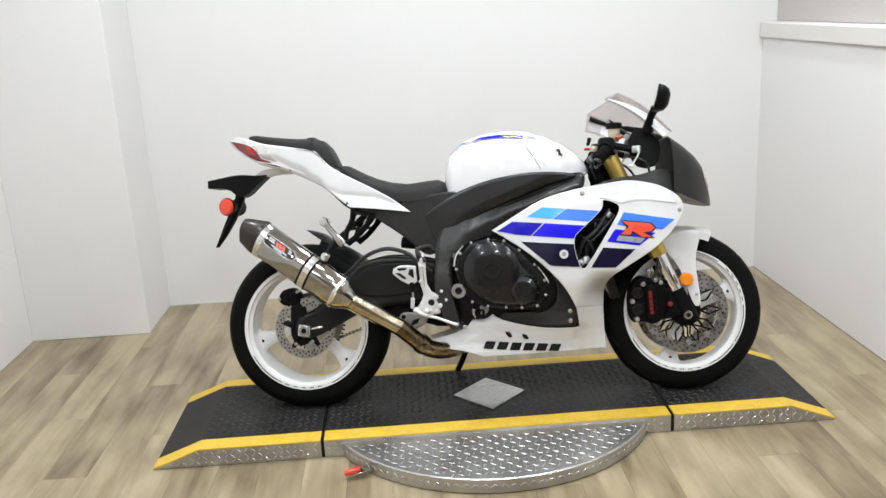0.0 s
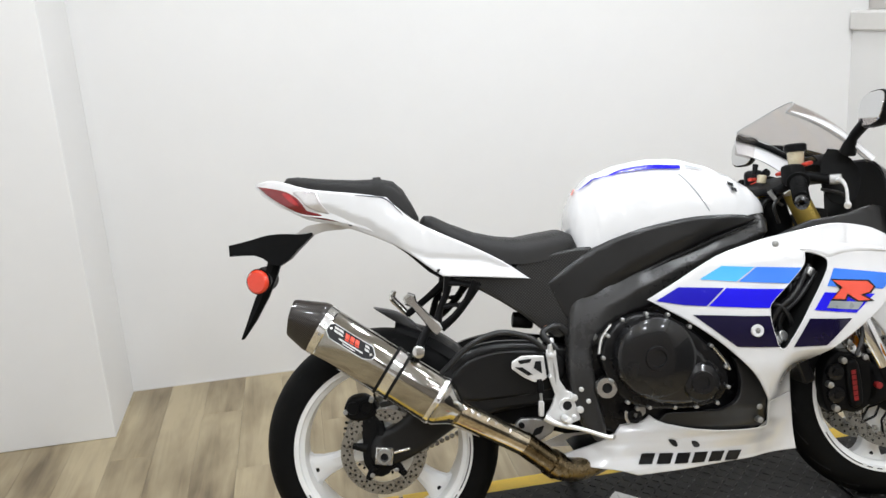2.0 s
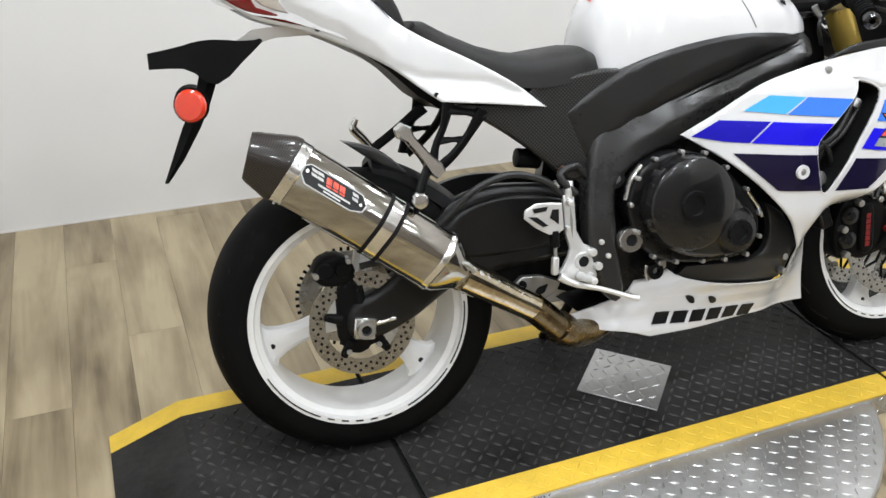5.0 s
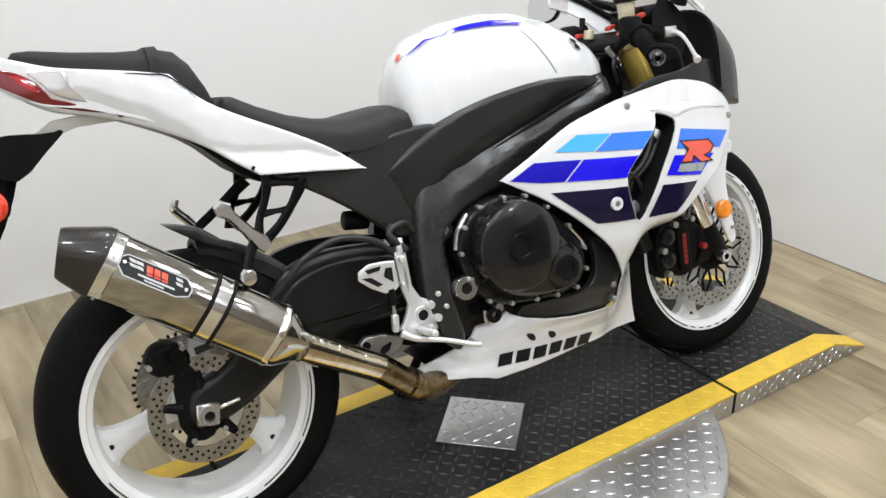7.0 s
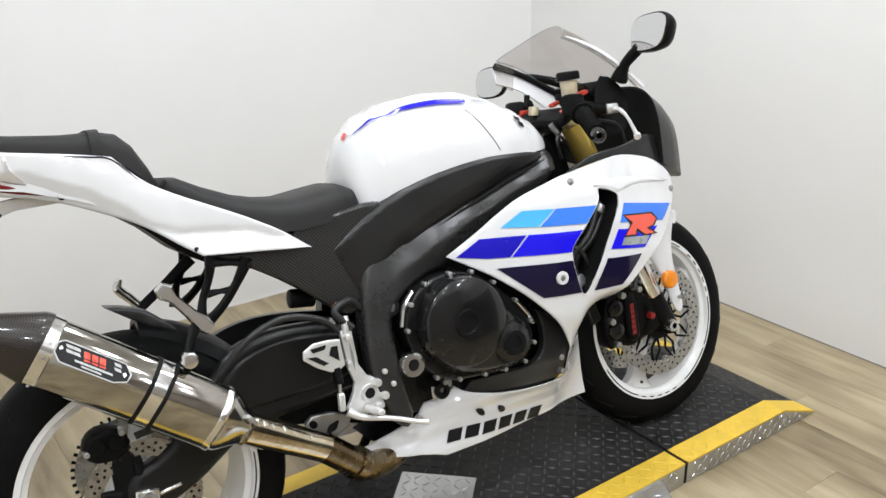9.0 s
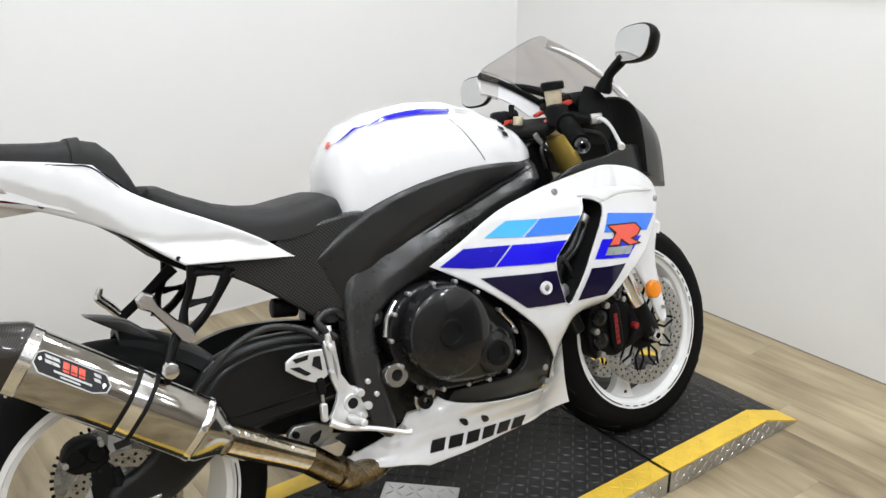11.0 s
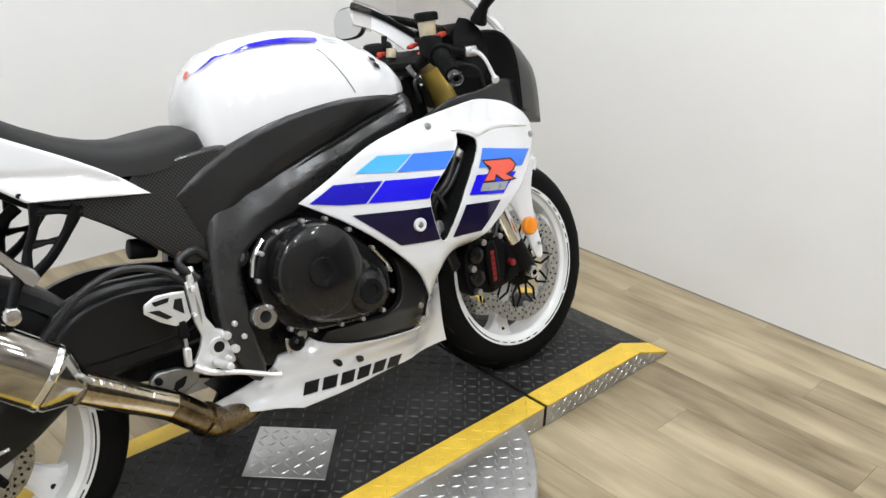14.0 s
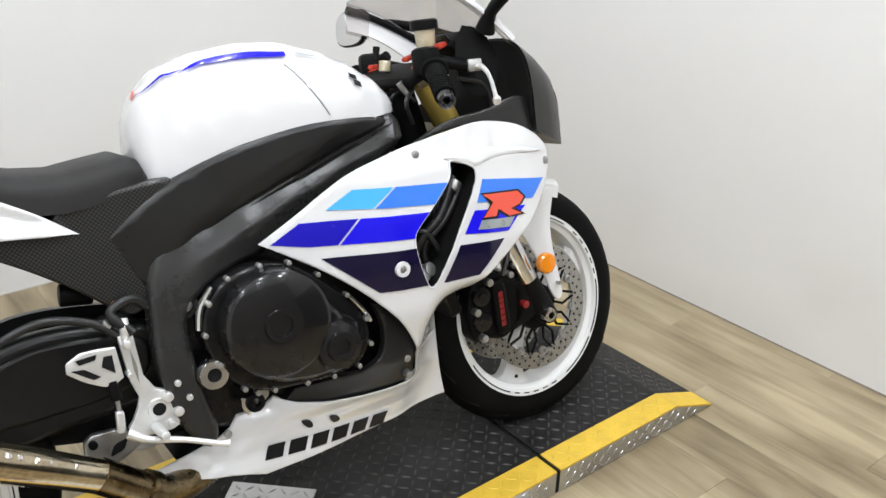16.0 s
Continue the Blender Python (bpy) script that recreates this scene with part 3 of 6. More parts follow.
def wheel(name, at, radius, half, spoke_angles, rim_half, label, rim=0.236):
    h = rim_half
    root = part(name, moved(lathe([(rim, -h - 0.004), (rim, -h + 0.004), (rim - 0.014, -h + 0.010), (rim - 0.022, -h * 0.3), (rim - 0.022, h * 0.3), (rim - 0.014, h - 0.010), (rim, h - 0.004), (rim, h + 0.004), (rim - 0.013, h + 0.003), (rim - 0.016, h - 0.006), (rim - 0.027, h - 0.012), (rim - 0.030, h * 0.5),
                                   (rim - 0.034, 0), (rim - 0.030, -h * 0.5), (rim - 0.027, -h + 0.012), (rim - 0.016, -h + 0.006), (rim - 0.013, -h - 0.003)], 96, closed=True), Matrix.Translation(at)), WHITE_RIM, bike, label)
    part("tyre", moved(lathe(tyre_profile(radius, half, rim - 0.001), 112, closed=True), Matrix.Translation(at)), RUBBER, root, "black road tyre with shallow grooves")
    part("hub", moved(lathe([(0.02, -0.06), (0.045, -0.055), (0.052, -0.03), (0.05, 0.03), (0.045, 0.055), (0.02, 0.06)], 32, closed=True), Matrix.Translation(at)), WHITE_RIM, root)
    for a in spoke_angles:
        rings = []
        for r, w, d in ((0.035, 0.030, 0.030), (0.08, 0.021, 0.024), (0.13, 0.021, 0.021), (0.165, 0.027, 0.022), (rim - 0.046, 0.036, 0.024), (rim - 0.036, 0.052, 0.025), (rim - 0.028, 0.074, 0.026)):
            rings.append([Vector((r, y * d, z * w)) for y, z in ((-1, -0.55), (-0.55, -1), (0.55, -1), (1, -0.55), (1, 0.55), (0.55, 1), (-0.55, 1), (-1, 0.55))])
        sp = part("spoke", moved(loft(rings), Matrix.Translation(at) @ pose(0, 0, 0, 0, -a, 0)), WHITE_RIM, root)
        part("plug", moved(rod((rim - 0.044, -0.020, 0), (rim - 0.044, -0.0245, 0), 0.006, segs=10), Matrix.Translation(at) @ pose(0, 0, 0, 0, -a, 0)), BLACK_DECAL, sp)
    # Dark pinstripe printed on the flange: long lines joined by short dashes.
    for c in (268, 28):
        for a0, a1 in ((c - 62, c - 25), *((c - 21 + 8 * j, c - 17 + 8 * j) for j in range(5)), (c + 25, c + 55)):
            part("pinstripe", moved(lathe([(rim - 0.0100, -rim_half - 0.0052), (rim - 0.0075, -rim_half - 0.0056), (rim - 0.0075, -rim_half - 0.004), (rim - 0.0100, -rim_half - 0.004)], max(3, int((a1 - a0) / 3)), a0, a1, closed=True),
                                Matrix.Translation(at)), BLACK_DECAL, root)
    return root


def disc_rotor(parent, at, r_in, r_out, y, holes, arms=0):
    ob = part("brake_disc", moved(lathe([(r_in, y - 0.0025), (r_out, y - 0.0025), (r_out, y + 0.0025), (r_in, y + 0.0025)], 72, closed=True), Matrix.Translation(at)), DISC, parent, "drilled steel brake disc")
    bm = bmesh.new()
    for k in range(holes):
        a = 2 * math.pi * k / holes
        for n, r in enumerate((r_in + 0.010, (r_in + r_out) / 2, r_out - 0.008)):
            b = a + n * 0.5 * 2 * math.pi / holes
            p = Vector((r * math.cos(b), 0, r * math.sin(b)))
            add_rod(bm, at + p + Vector((0, y - 0.0032, 0)), at + p + Vector((0, y + 0.001, 0)), 0.0032, segs=8)
    tagged(part("drilling_pattern", bm, BLACK_DECAL, ob, "dark drilled holes", smooth=False), kind="stuff")
    for k in range(arms):
        a = 360 * k / arms
        arm = bmesh.new()
        for s in (-1, 1):
            add_rod(arm, (0.05, y, 0), (0.085, y, s * 0.016), 0.0034, segs=8)
            add_rod(arm, (0.085, y, s * 0.016), (r_in + 0.004, y, s * 0.004), 0.0034, segs=8)
        part("carrier_arm", moved(arm, Matrix.Translation(at) @ pose(0, 0, 0, 0, a, 0)), SATIN_BLACK, ob)
        c, s = math.cos(radians(a + 15)), math.sin(radians(a + 15))
        hub = at + Vector((r_in * c, y, -r_in * s))
        part("button", moved(lathe([(0.0055, -0.005), (0.0095, -0.005), (0.0105, -0.003), (0.0105, 0.004), (0.0055, 0.004)], 20, closed=True), Matrix.Translation(hub)), CAST_ALU, ob, "bright ring button")
    return ob


rear_wheel = wheel("rear_wheel", REAR, 0.309, 0.097, (196, 316, 76), 0.080, "white three-spoke cast rear wheel", 0.234)
front_wheel = wheel("front_wheel", FRONT, 0.298, 0.060, (253, 20, 137), 0.048, "white three-spoke cast front wheel", 0.228)
disc_rotor(rear_wheel, REAR, 0.078, 0.111, -0.101, 26)
disc_rotor(front_wheel, FRONT, 0.117, 0.156, -0.068, 30, 10)
disc_rotor(front_wheel, FRONT, 0.117, 0.156, 0.068, 30, 10)
part("disc_centre", moved(lathe([(0.03, -0.075), (0.055, -0.072), (0.058, -0.062), (0.03, -0.06)], 32, closed=True), Matrix.Translation(FRONT)), SATIN_BLACK, front_wheel)
part("disc_centre", moved(lathe([(0.03, -0.107), (0.052, -0.103), (0.052, -0.095), (0.03, -0.085)], 32, closed=True), Matrix.Translation(REAR)), SATIN_BLACK, rear_wheel)
for k in range(5):
    c, e = math.cos(radians(72 * k + 20)), math.sin(radians(72 * k + 20))
    part("disc_arm", add_rod(rod(REAR + Vector((0.045 * c, -0.100, 0.045 * e)), REAR + Vector((0.082 * c, -0.101, 0.082 * e)), 0.013, 0.008, 12), REAR + Vector((0.072 * c, -0.112, 0.072 * e)), REAR + Vector((0.072 * c, -0.098, 0.072 * e)), 0.006, segs=10), SATIN_BLACK, rear_wheel, "black brake disc carrier arm")
# Grooves moulded into the tyres.
for root, at, radius, half, n in ((rear_wheel, REAR, 0.309, 0.097, 20), (front_wheel, FRONT, 0.298, 0.060, 18)):
    for k in range(n):
        for s in (-1, 1):
            pts = []
            for j in range(4):
                q = 0.25 + 0.16 * j
                a = radians(360 * k / n + 9 * j + (9 if s > 0 else 0))
                r = 0.228 + (radius - 0.228) * math.sin(math.acos(min(q, 0.99))) ** 0.75 - 0.0026
                pts.append(at + Vector((r * math.cos(a), s * q * half, r * math.sin(a))))
            part("tread_groove", tube(pts, 0.0022, 6, 3), GAP_BLACK, root)

# The bars are turned a little to the left.
STEER = Matrix.Translation(FRONT) @ pose(0, 0, 0, -2.3, 0, 3.8) @ Matrix.Translation(-FRONT)
front_wheel.matrix_local = STEER

# -- side surfaces, as distances from the middle plane --
FAIR_W = curve_of([(0.14, -0.126), (0.21, -0.136), (0.245, -0.152), (0.285, -0.180), (0.36, -0.205), (0.45, -0.228), (0.54, -0.240), (0.62, -0.236), (0.70, -0.225), (0.80, -0.195)])
FAIR_U = curve_of([(-0.02, 0.68), (0.10, 0.84), (0.25, 1.0), (0.45, 1.0), (0.58, 0.88), (0.70, 0.70)])
LOW_U = curve_of([(-0.27, 0.92), (-0.10, 1.0), (0.05, 0.98), (0.25, 0.74), (0.36, 0.50), (0.43, 0.28)])


def fair_side(u, w):
    t = min(max((w - 0.18) / 0.26, 0), 1)
    t = t * (2 - t)
    y = FAIR_W(w) * (LOW_U(u) * (1 - t) + FAIR_U(u) * t)
    # The leading edge below the nose rolls in behind the front wheel.
    bend = min(max((u - 0.300) / 0.115, 0), 1)
    bend = bend * bend * (3 - 2 * bend)
    flat = min(max((u - 0.285) / 0.125, 0), 1)
    low = min(max((0.42 - w) / 0.09, 0), 1)
    roll = min(max((0.475 - w) / 0.10, 0), 1)
    roll = roll * roll * (3 - 2 * roll) * (bend * (1 - low) + flat * low)
    return y * (1 - roll) - 0.062 * roll


def belly_side(u, w):
    """The belly pan, folded along a slanting crease towards its tail."""
    return fair_side(u, w) + 0.42 * max(0.0, (w - 0.239) * 0.84 - (u + 0.069) * 0.547)


def on(surface, proud):
    return lambda u, w: surface(u, w) - proud


FAIRING = [(0.003, 0.624), (0.105, 0.684), (0.186, 0.730), (0.292, 0.757), (0.396, 0.772), (0.491, 0.785), (0.590, 0.766), (0.650, 0.736), (0.681, 0.706), (0.685, 0.665), (0.650, 0.610), (0.600, 0.563), (0.549, 0.525),
           (0.470, 0.480), (0.430, 0.455), (0.410, 0.425), (0.402, 0.334), (0.294, 0.337), (0.253, 0.417), (0.177, 0.499), (0.100, 0.562)]
BELLY = [(0.402, 0.3335), (0.404, 0.230), (0.410, 0.174), (0.243, 0.170), (-0.045, 0.163), (-0.105, 0.186), (-0.235, 0.203), (-0.258, 0.222), (-0.235, 0.226), (-0.108, 0.264), (-0.081, 0.299), (-0.025, 0.303), (-0.005, 0.320),
         (0.020, 0.299), (0.176, 0.262), (0.308, 0.262), (0.294, 0.3365)]
DUCT = [(0.392, 0.722), (0.432, 0.708), (0.452, 0.694), (0.450, 0.672), (0.436, 0.648), (0.334, 0.486), (0.322, 0.476), (0.308, 0.480), (0.288, 0.545), (0.288, 0.588), (0.300, 0.604), (0.355, 0.652), (0.392, 0.688)]
for s in (False, True):
    fairing = part("side_fairing", shell(FAIRING, fair_side, 0.006, 0.0125, 0.003, 3, (0, 16, 17), DUCT, s), WHITE_PAINT, bike, "gloss white side fairing with blue stripes")
    belly = part("belly_pan", shell(BELLY, belly_side, 0.006, 0.009, 0.003, 2, (0, 2, 4, 6, 7, 10, 12, 15, 16), None, s), WHITE_PAINT, bike, "gloss white belly pan")
    bars = ((CYAN, [(0.130, 0.668), (0.184, 0.698), (0.262, 0.690), (0.214, 0.657)], "light sky blue stripe"),
            (SKY_BLUE, [(0.219, 0.656), (0.267, 0.6895), (0.400, 0.676), (0.360, 0.640)], "sky blue stripe"),
            (SKY_BLUE, [(0.464, 0.670), (0.648, 0.638), (0.600, 0.604), (0.440, 0.627)], "sky blue stripe"),
            (BLUE_DEEP, [(0.022, 0.620), (0.077, 0.652), (0.184, 0.643), (0.140, 0.600), (0.088, 0.606)], "dark blue stripe"),
            (BLUE, [(0.145, 0.5995), (0.189, 0.6425), (0.340, 0.628), (0.320, 0.582)], "deep blue stripe"),
            (BLUE, [(0.432, 0.612), (0.575, 0.594), (0.515, 0.552), (0.402, 0.570)], "deep blue stripe"),
            (NAVY, [(0.106, 0.580), (0.320, 0.563), (0.330, 0.483), (0.205, 0.493)], "navy stripe"),
            (NAVY, [(0.388, 0.550), (0.500, 0.540), (0.430, 0.478), (0.345, 0.481)], "navy stripe"))
    for m, pts, lab in bars:
        part("stripe", shell(pts, on(fair_side, 0.0022), 0.0015, 0.0125, 0, 1, range(9), DUCT, s), m, fairing, lab)
    lip = [Vector((p.x, fair_side(p.x, p.y) * (-1 if s else 1), p.y)) for p in rounded(DUCT, 3)]
    part("duct_lip", tube(lip + lip[:2], 0.0022, 8, 2), WHITE_PAINT, fairing, "white rolled lip of the air duct")
    if not s:
        # Slanted badge blocks.
        part("badge_shadow", shell([(0.450, 0.644), (0.560, 0.631), (0.578, 0.612), (0.565, 0.598), (0.545, 0.594), (0.572, 0.576), (0.522, 0.578), (0.494, 0.596), (0.488, 0.585), (0.444, 0.590), (0.472, 0.616)], on(fair_side, 0.0032), 0.0014, 0.0125, 0, 1, range(12)), BLACK_DECAL, fairing, "dark outline of the red badge")
        part("badge", shell([(0.455, 0.640), (0.556, 0.628), (0.572, 0.612), (0.558, 0.600), (0.530, 0.596), (0.560, 0.580), (0.524, 0.582), (0.492, 0.604), (0.484, 0.590), (0.450, 0.594), (0.480, 0.620)], on(fair_side, 0.004), 0.0016, 0.0125, 0, 1, range(12)), RED_DECAL, fairing, "red angular badge")
        part("badge", shell([(0.445, 0.590), (0.538, 0.577), (0.520, 0.560), (0.433, 0.573)], on(fair_side, 0.004), 0.0016, 0.0125, 0, 1, range(9)), GREY_DECAL, fairing, "grey metallic badge bar")
        for k in range(6):
            u0 = -0.032 + k * 0.0475
            w0 = 0.222 - k * 0.0038
            slant = lambda e, f: (u0 - 0.012 * e + f, w0 - 0.028 * e - 0.07 * f)
            q = [slant(0.04, 0), slant(0.04, 0.036), slant(1, 0.036), slant(1, 0)]
            part("lettering_bar", shell(q, on(belly_side, 0.0030), 0.0015, 0.008, 0, 1, range(9)), BLACK_DECAL, belly, "slanted black lettering bar")
        for q in ([(0.034, 0.256), (0.057, 0.252), (0.064, 0.232), (0.050, 0.232)], [(0.095, 0.246), (0.116, 0.241), (0.125, 0.224), (0.107, 0.222)]):
            part("vent", shell(q, on(belly_side, 0.0030), 0.002, 0.01, 0, 2), BLACK_DECAL, belly, "small black vent slot")
        bolt = Vector((0.252, fair_side(0.252, 0.532) - 0.002, 0.532))
        part("ring_bolt", moved(lathe([(0.007, -0.001), (0.007, -0.004), (0.015, -0.004), (0.016, 0.0), (0.016, 0.002)], 24), Matrix.Translation(bolt)), WHITE_PAINT, fairing, "white ringed screw")
        part("screw", rod(bolt + Vector((0, 0.002, 0)), bolt + Vector((0, -0.004, 0)), 0.006, segs=12, bevel=0.001), CAST_ALU, fairing)
        for u, w in ((-0.108, 0.276), (0.325, 0.742), (0.668, 0.672)):
            p = Vector((u, fair_side(u, w), w))
            part("screw", rod(p + Vector((0, 0.003, 0)), p + Vector((0, -0.004, 0)), 0.008, segs=14, bevel=0.0015), CAST_ALU, fairing)
# Raised crease of the upper fairing above the duct.
part("fairing_crease", shell([(0.372, 0.722), (0.40, 0.735), (0.52, 0.732), (0.66, 0.700), (0.662, 0.690), (0.52, 0.708), (0.448, 0.694), (0.432, 0.706)], on(fair_side, 0.0045), 0.010, 0.012, 0.009, 3), WHITE_PAINT, bike, "raised white fairing crease")
# Radiator and the dark frame inside the duct, the belly and the nose.
part("radiator", box((0.035, 0.20, 0.30), pose(0.40, 0, 0.50, 0, -18, 0), 0.006), ENGINE_BLACK, bike, "black radiator core")
part("duct_liner", shell([(0.22, 0.60), (0.28, 0.70), (0.46, 0.745), (0.52, 0.70), (0.46, 0.50), (0.36, 0.43), (0.26, 0.44)], lambda u, w: -0.125, 0.02, 0.05, 0), GAP_BLACK, bike, "black duct liner")
part("duct_wall", loft([[Vector((p.x, fair_side(p.x, p.y) + 0.004, p.y)) for p in rounded(DUCT, 2)], [Vector((0.37 + (p.x - 0.37) * 1.12, -0.13, 0.59 + (p.y - 0.59) * 1.1)) for p in rounded(DUCT, 2)]], cap=False), GAP_BLACK, bike, "black inner wall of the duct")
for pts, r in (([(0.30, -0.17, 0.50), (0.325, -0.195, 0.57), (0.37, -0.20, 0.61), (0.42, -0.185, 0.68)], 0.009), ([(0.35, -0.17, 0.49), (0.335, -0.185, 0.55), (0.385, -0.195, 0.60), (0.44, -0.18, 0.66)], 0.007), ([(0.29, -0.17, 0.58), (0.33, -0.20, 0.585), (0.36, -0.195, 0.54), (0.37, -0.16, 0.50)], 0.006),
               ([(0.31, -0.16, 0.49), (0.36, -0.175, 0.57), (0.37, -0.18, 0.63), (0.36, -0.15, 0.69)], 0.008), ([(0.28, -0.16, 0.55), (0.345, -0.18, 0.63), (0.40, -0.19, 0.65), (0.45, -0.16, 0.64)], 0.005)):
    part("hose", tube(pts, r), HOSE, bike, "black coolant hose")
part("hose_clamp", rod((0.322, -0.205, 0.490), (0.306, -0.205, 0.506), 0.012, bevel=0.002), CAST_ALU, bike)
part("hose_clamp", rod((0.412, -0.19, 0.655), (0.424, -0.19, 0.672), 0.012, bevel=0.002), CAST_ALU, bike)
part("duct_bracket", shell([(0.375, 0.60), (0.398, 0.625), (0.43, 0.655), (0.415, 0.67), (0.385, 0.645)], lambda u, w: -0.175, 0.006, 0.04, 0.002, 1), CAST_ALU, bike, "bright bracket inside the duct")
part("hose_joint", rod((0.318, -0.165, 0.492), (0.335, -0.205, 0.508), 0.015, segs=18, bevel=0.003), CAST_ALU, bike, "silver hose joint low in the duct")

# -- tank, seats, tail --
TANK = [(-0.165, 0.835, 0.060), (-0.157, 0.878, 0.085), (-0.136, 0.920, 0.104), (-0.09, 0.960, 0.122), (-0.02, 0.982, 0.138), (0.06, 0.991, 0.148), (0.13, 0.987, 0.153), (0.20, 0.966, 0.153), (0.26, 0.937, 0.144),
        (0.31, 0.905, 0.126), (0.345, 0.872, 0.105), (0.360, 0.842, 0.075)]
tank_low = curve_of([(-0.18, 0.74), (-0.05, 0.77), (0.08, 0.796), (0.20, 0.814), (0.36, 0.822)])
tank_top = curve_of([(a, b) for a, b, c in TANK])
tank_half = curve_of([(a, c) for a, b, c in TANK])


def tank_ring(u):
    return arch(u, tank_top(u), tank_low(u), tank_half(u), 0.62, 0.72, 56)


def tank_at(u, k, proud=0.0):
    """A place on the tank: k from 0 at the right-hand rim to 1 on its middle line."""
    a = math.pi * (1 - 0.5 * k)
    c, s = math.cos(a), math.sin(a)
    h = tank_half(u) + proud
    low = tank_low(u)
    return Vector((u, -abs(c) ** 0.62 * h, low + (tank_top(u) + proud - low) * abs(s) ** 0.72))


us = [-0.163, -0.158, -0.15] + [-0.14 + 0.01 * k for k in range(49)] + [0.350, 0.356, 0.360]
tank = part("fuel_tank", loft([tank_ring(u) for u in us]), WHITE_PAINT, bike, "rounded gloss white fuel tank")


def tank_patch(name, u0, u1, k0, k1, m, label, proud=0.0050, n=48):
    bm = bmesh.new()
    rows = []
    for i in range(n + 1):
        t = i / n
        u = u0 + (u1 - u0) * t
        rows.append([bm.verts.new(tank_at(u, k0(t) + (k1(t) - k0(t)) * j / 5, proud)) for j in range(6)])
    for a, b in zip(rows, rows[1:]):
        for j in range(5):
            bm.faces.new((a[j], a[j + 1], b[j + 1], b[j]))
    return part(name, bm, m, tank, label)


blue_low = curve_of([(-0.068, 0.628), (-0.035, 0.614), (0.0, 0.596), (0.067, 0.545), (0.128, 0.528)])
blue_high = curve_of([(-0.068, 0.632), (-0.035, 0.658), (0.0, 0.662), (0.070, 0.616), (0.128, 0.586)])
sky_mid = curve_of([(-0.144, 0.850), (-0.128, 0.765), (-0.105, 0.700), (-0.080, 0.664), (-0.055, 0.648)])
tank_patch("tank_stripe", -0.066, 0.128, lambda t: blue_low(-0.066 + 0.194 * t), lambda t: blue_high(-0.066 + 0.194 * t), BLUE, "curved blue stripe")
tank_patch("tank_stripe", -0.143, -0.056, lambda t: sky_mid(-0.143 + 0.087 * t) - 0.016 * math.sin(math.pi * t), lambda t: sky_mid(-0.143 + 0.087 * t) + 0.018 * math.sin(math.pi * t), BLUE_DEEP, "thin curved blue stripe")
tank_patch("tank_badge", -0.144, -0.136, lambda t: 0.885, lambda t: 0.965, RED_DECAL, "small red badge")
tank_patch("tank_stripe", 0.14, 0.205, lambda t: 0.555 + 0.02 * t, lambda t: 0.555 + 0.02 * t + 0.032 * math.sin(math.pi * min(1, 0.3 + t * 0.7)), GREY_DECAL, "grey stripe tip")
tank_patch("tank_badge", 0.246, 0.261, lambda t: 0.375 - 0.03 * t, lambda t: 0.445 - 0.03 * t, BLACK_DECAL, "small dark angular badge")
tank_patch("tank_badge", 0.252, 0.267, lambda t: 0.285 - 0.03 * t, lambda t: 0.355 - 0.03 * t, BLACK_DECAL, "small dark angular badge")
line = [tank_at(0.120 + 0.066 * k / 8, 0.46 - 0.41 * k / 8, 0.0002) for k in range(9)]
part("panel_gap", tube(line, 0.0016, 6, 2), GREY_DECAL, tank, "thin panel joint")

def eased(t):
    t = max(0.0, min(1.0, t))
    return t * t * (3 - 2 * t)


def spar_side(u, w):
    """A plate beside the engine that turns into a rounded beam under the tank."""
    plate = -0.138 - 0.030 * eased((0.64 - w) / 0.22) + 0.04 * max(0, u - 0.2) - 0.16 * max(0, 0.70 + 0.38 * u - w) * eased((w - 0.50) / 0.16)
    ridge = cover_low(u) - 0.034
    beam = -0.156 + (0.60 * (w - ridge) if w > ridge else 0.35 * (ridge - w)) + 0.04 * max(0, u - 0.2)
    k = eased((u + 0.15) / 0.14)
    return plate * (1 - k) + beam * k


cover_half = curve_of([(-0.26, -0.128), (-0.13, -0.140), (0.0, -0.152), (0.13, -0.161), (0.20, -0.161), (0.26, -0.154), (0.32, -0.138)])
COVER_LOW = [(-0.182, 0.565), (-0.140, 0.612), (-0.080, 0.655), (0.0, 0.694), (0.109, 0.736), (0.230, 0.780), (0.322, 0.806)]
cover_low = curve_of(COVER_LOW)


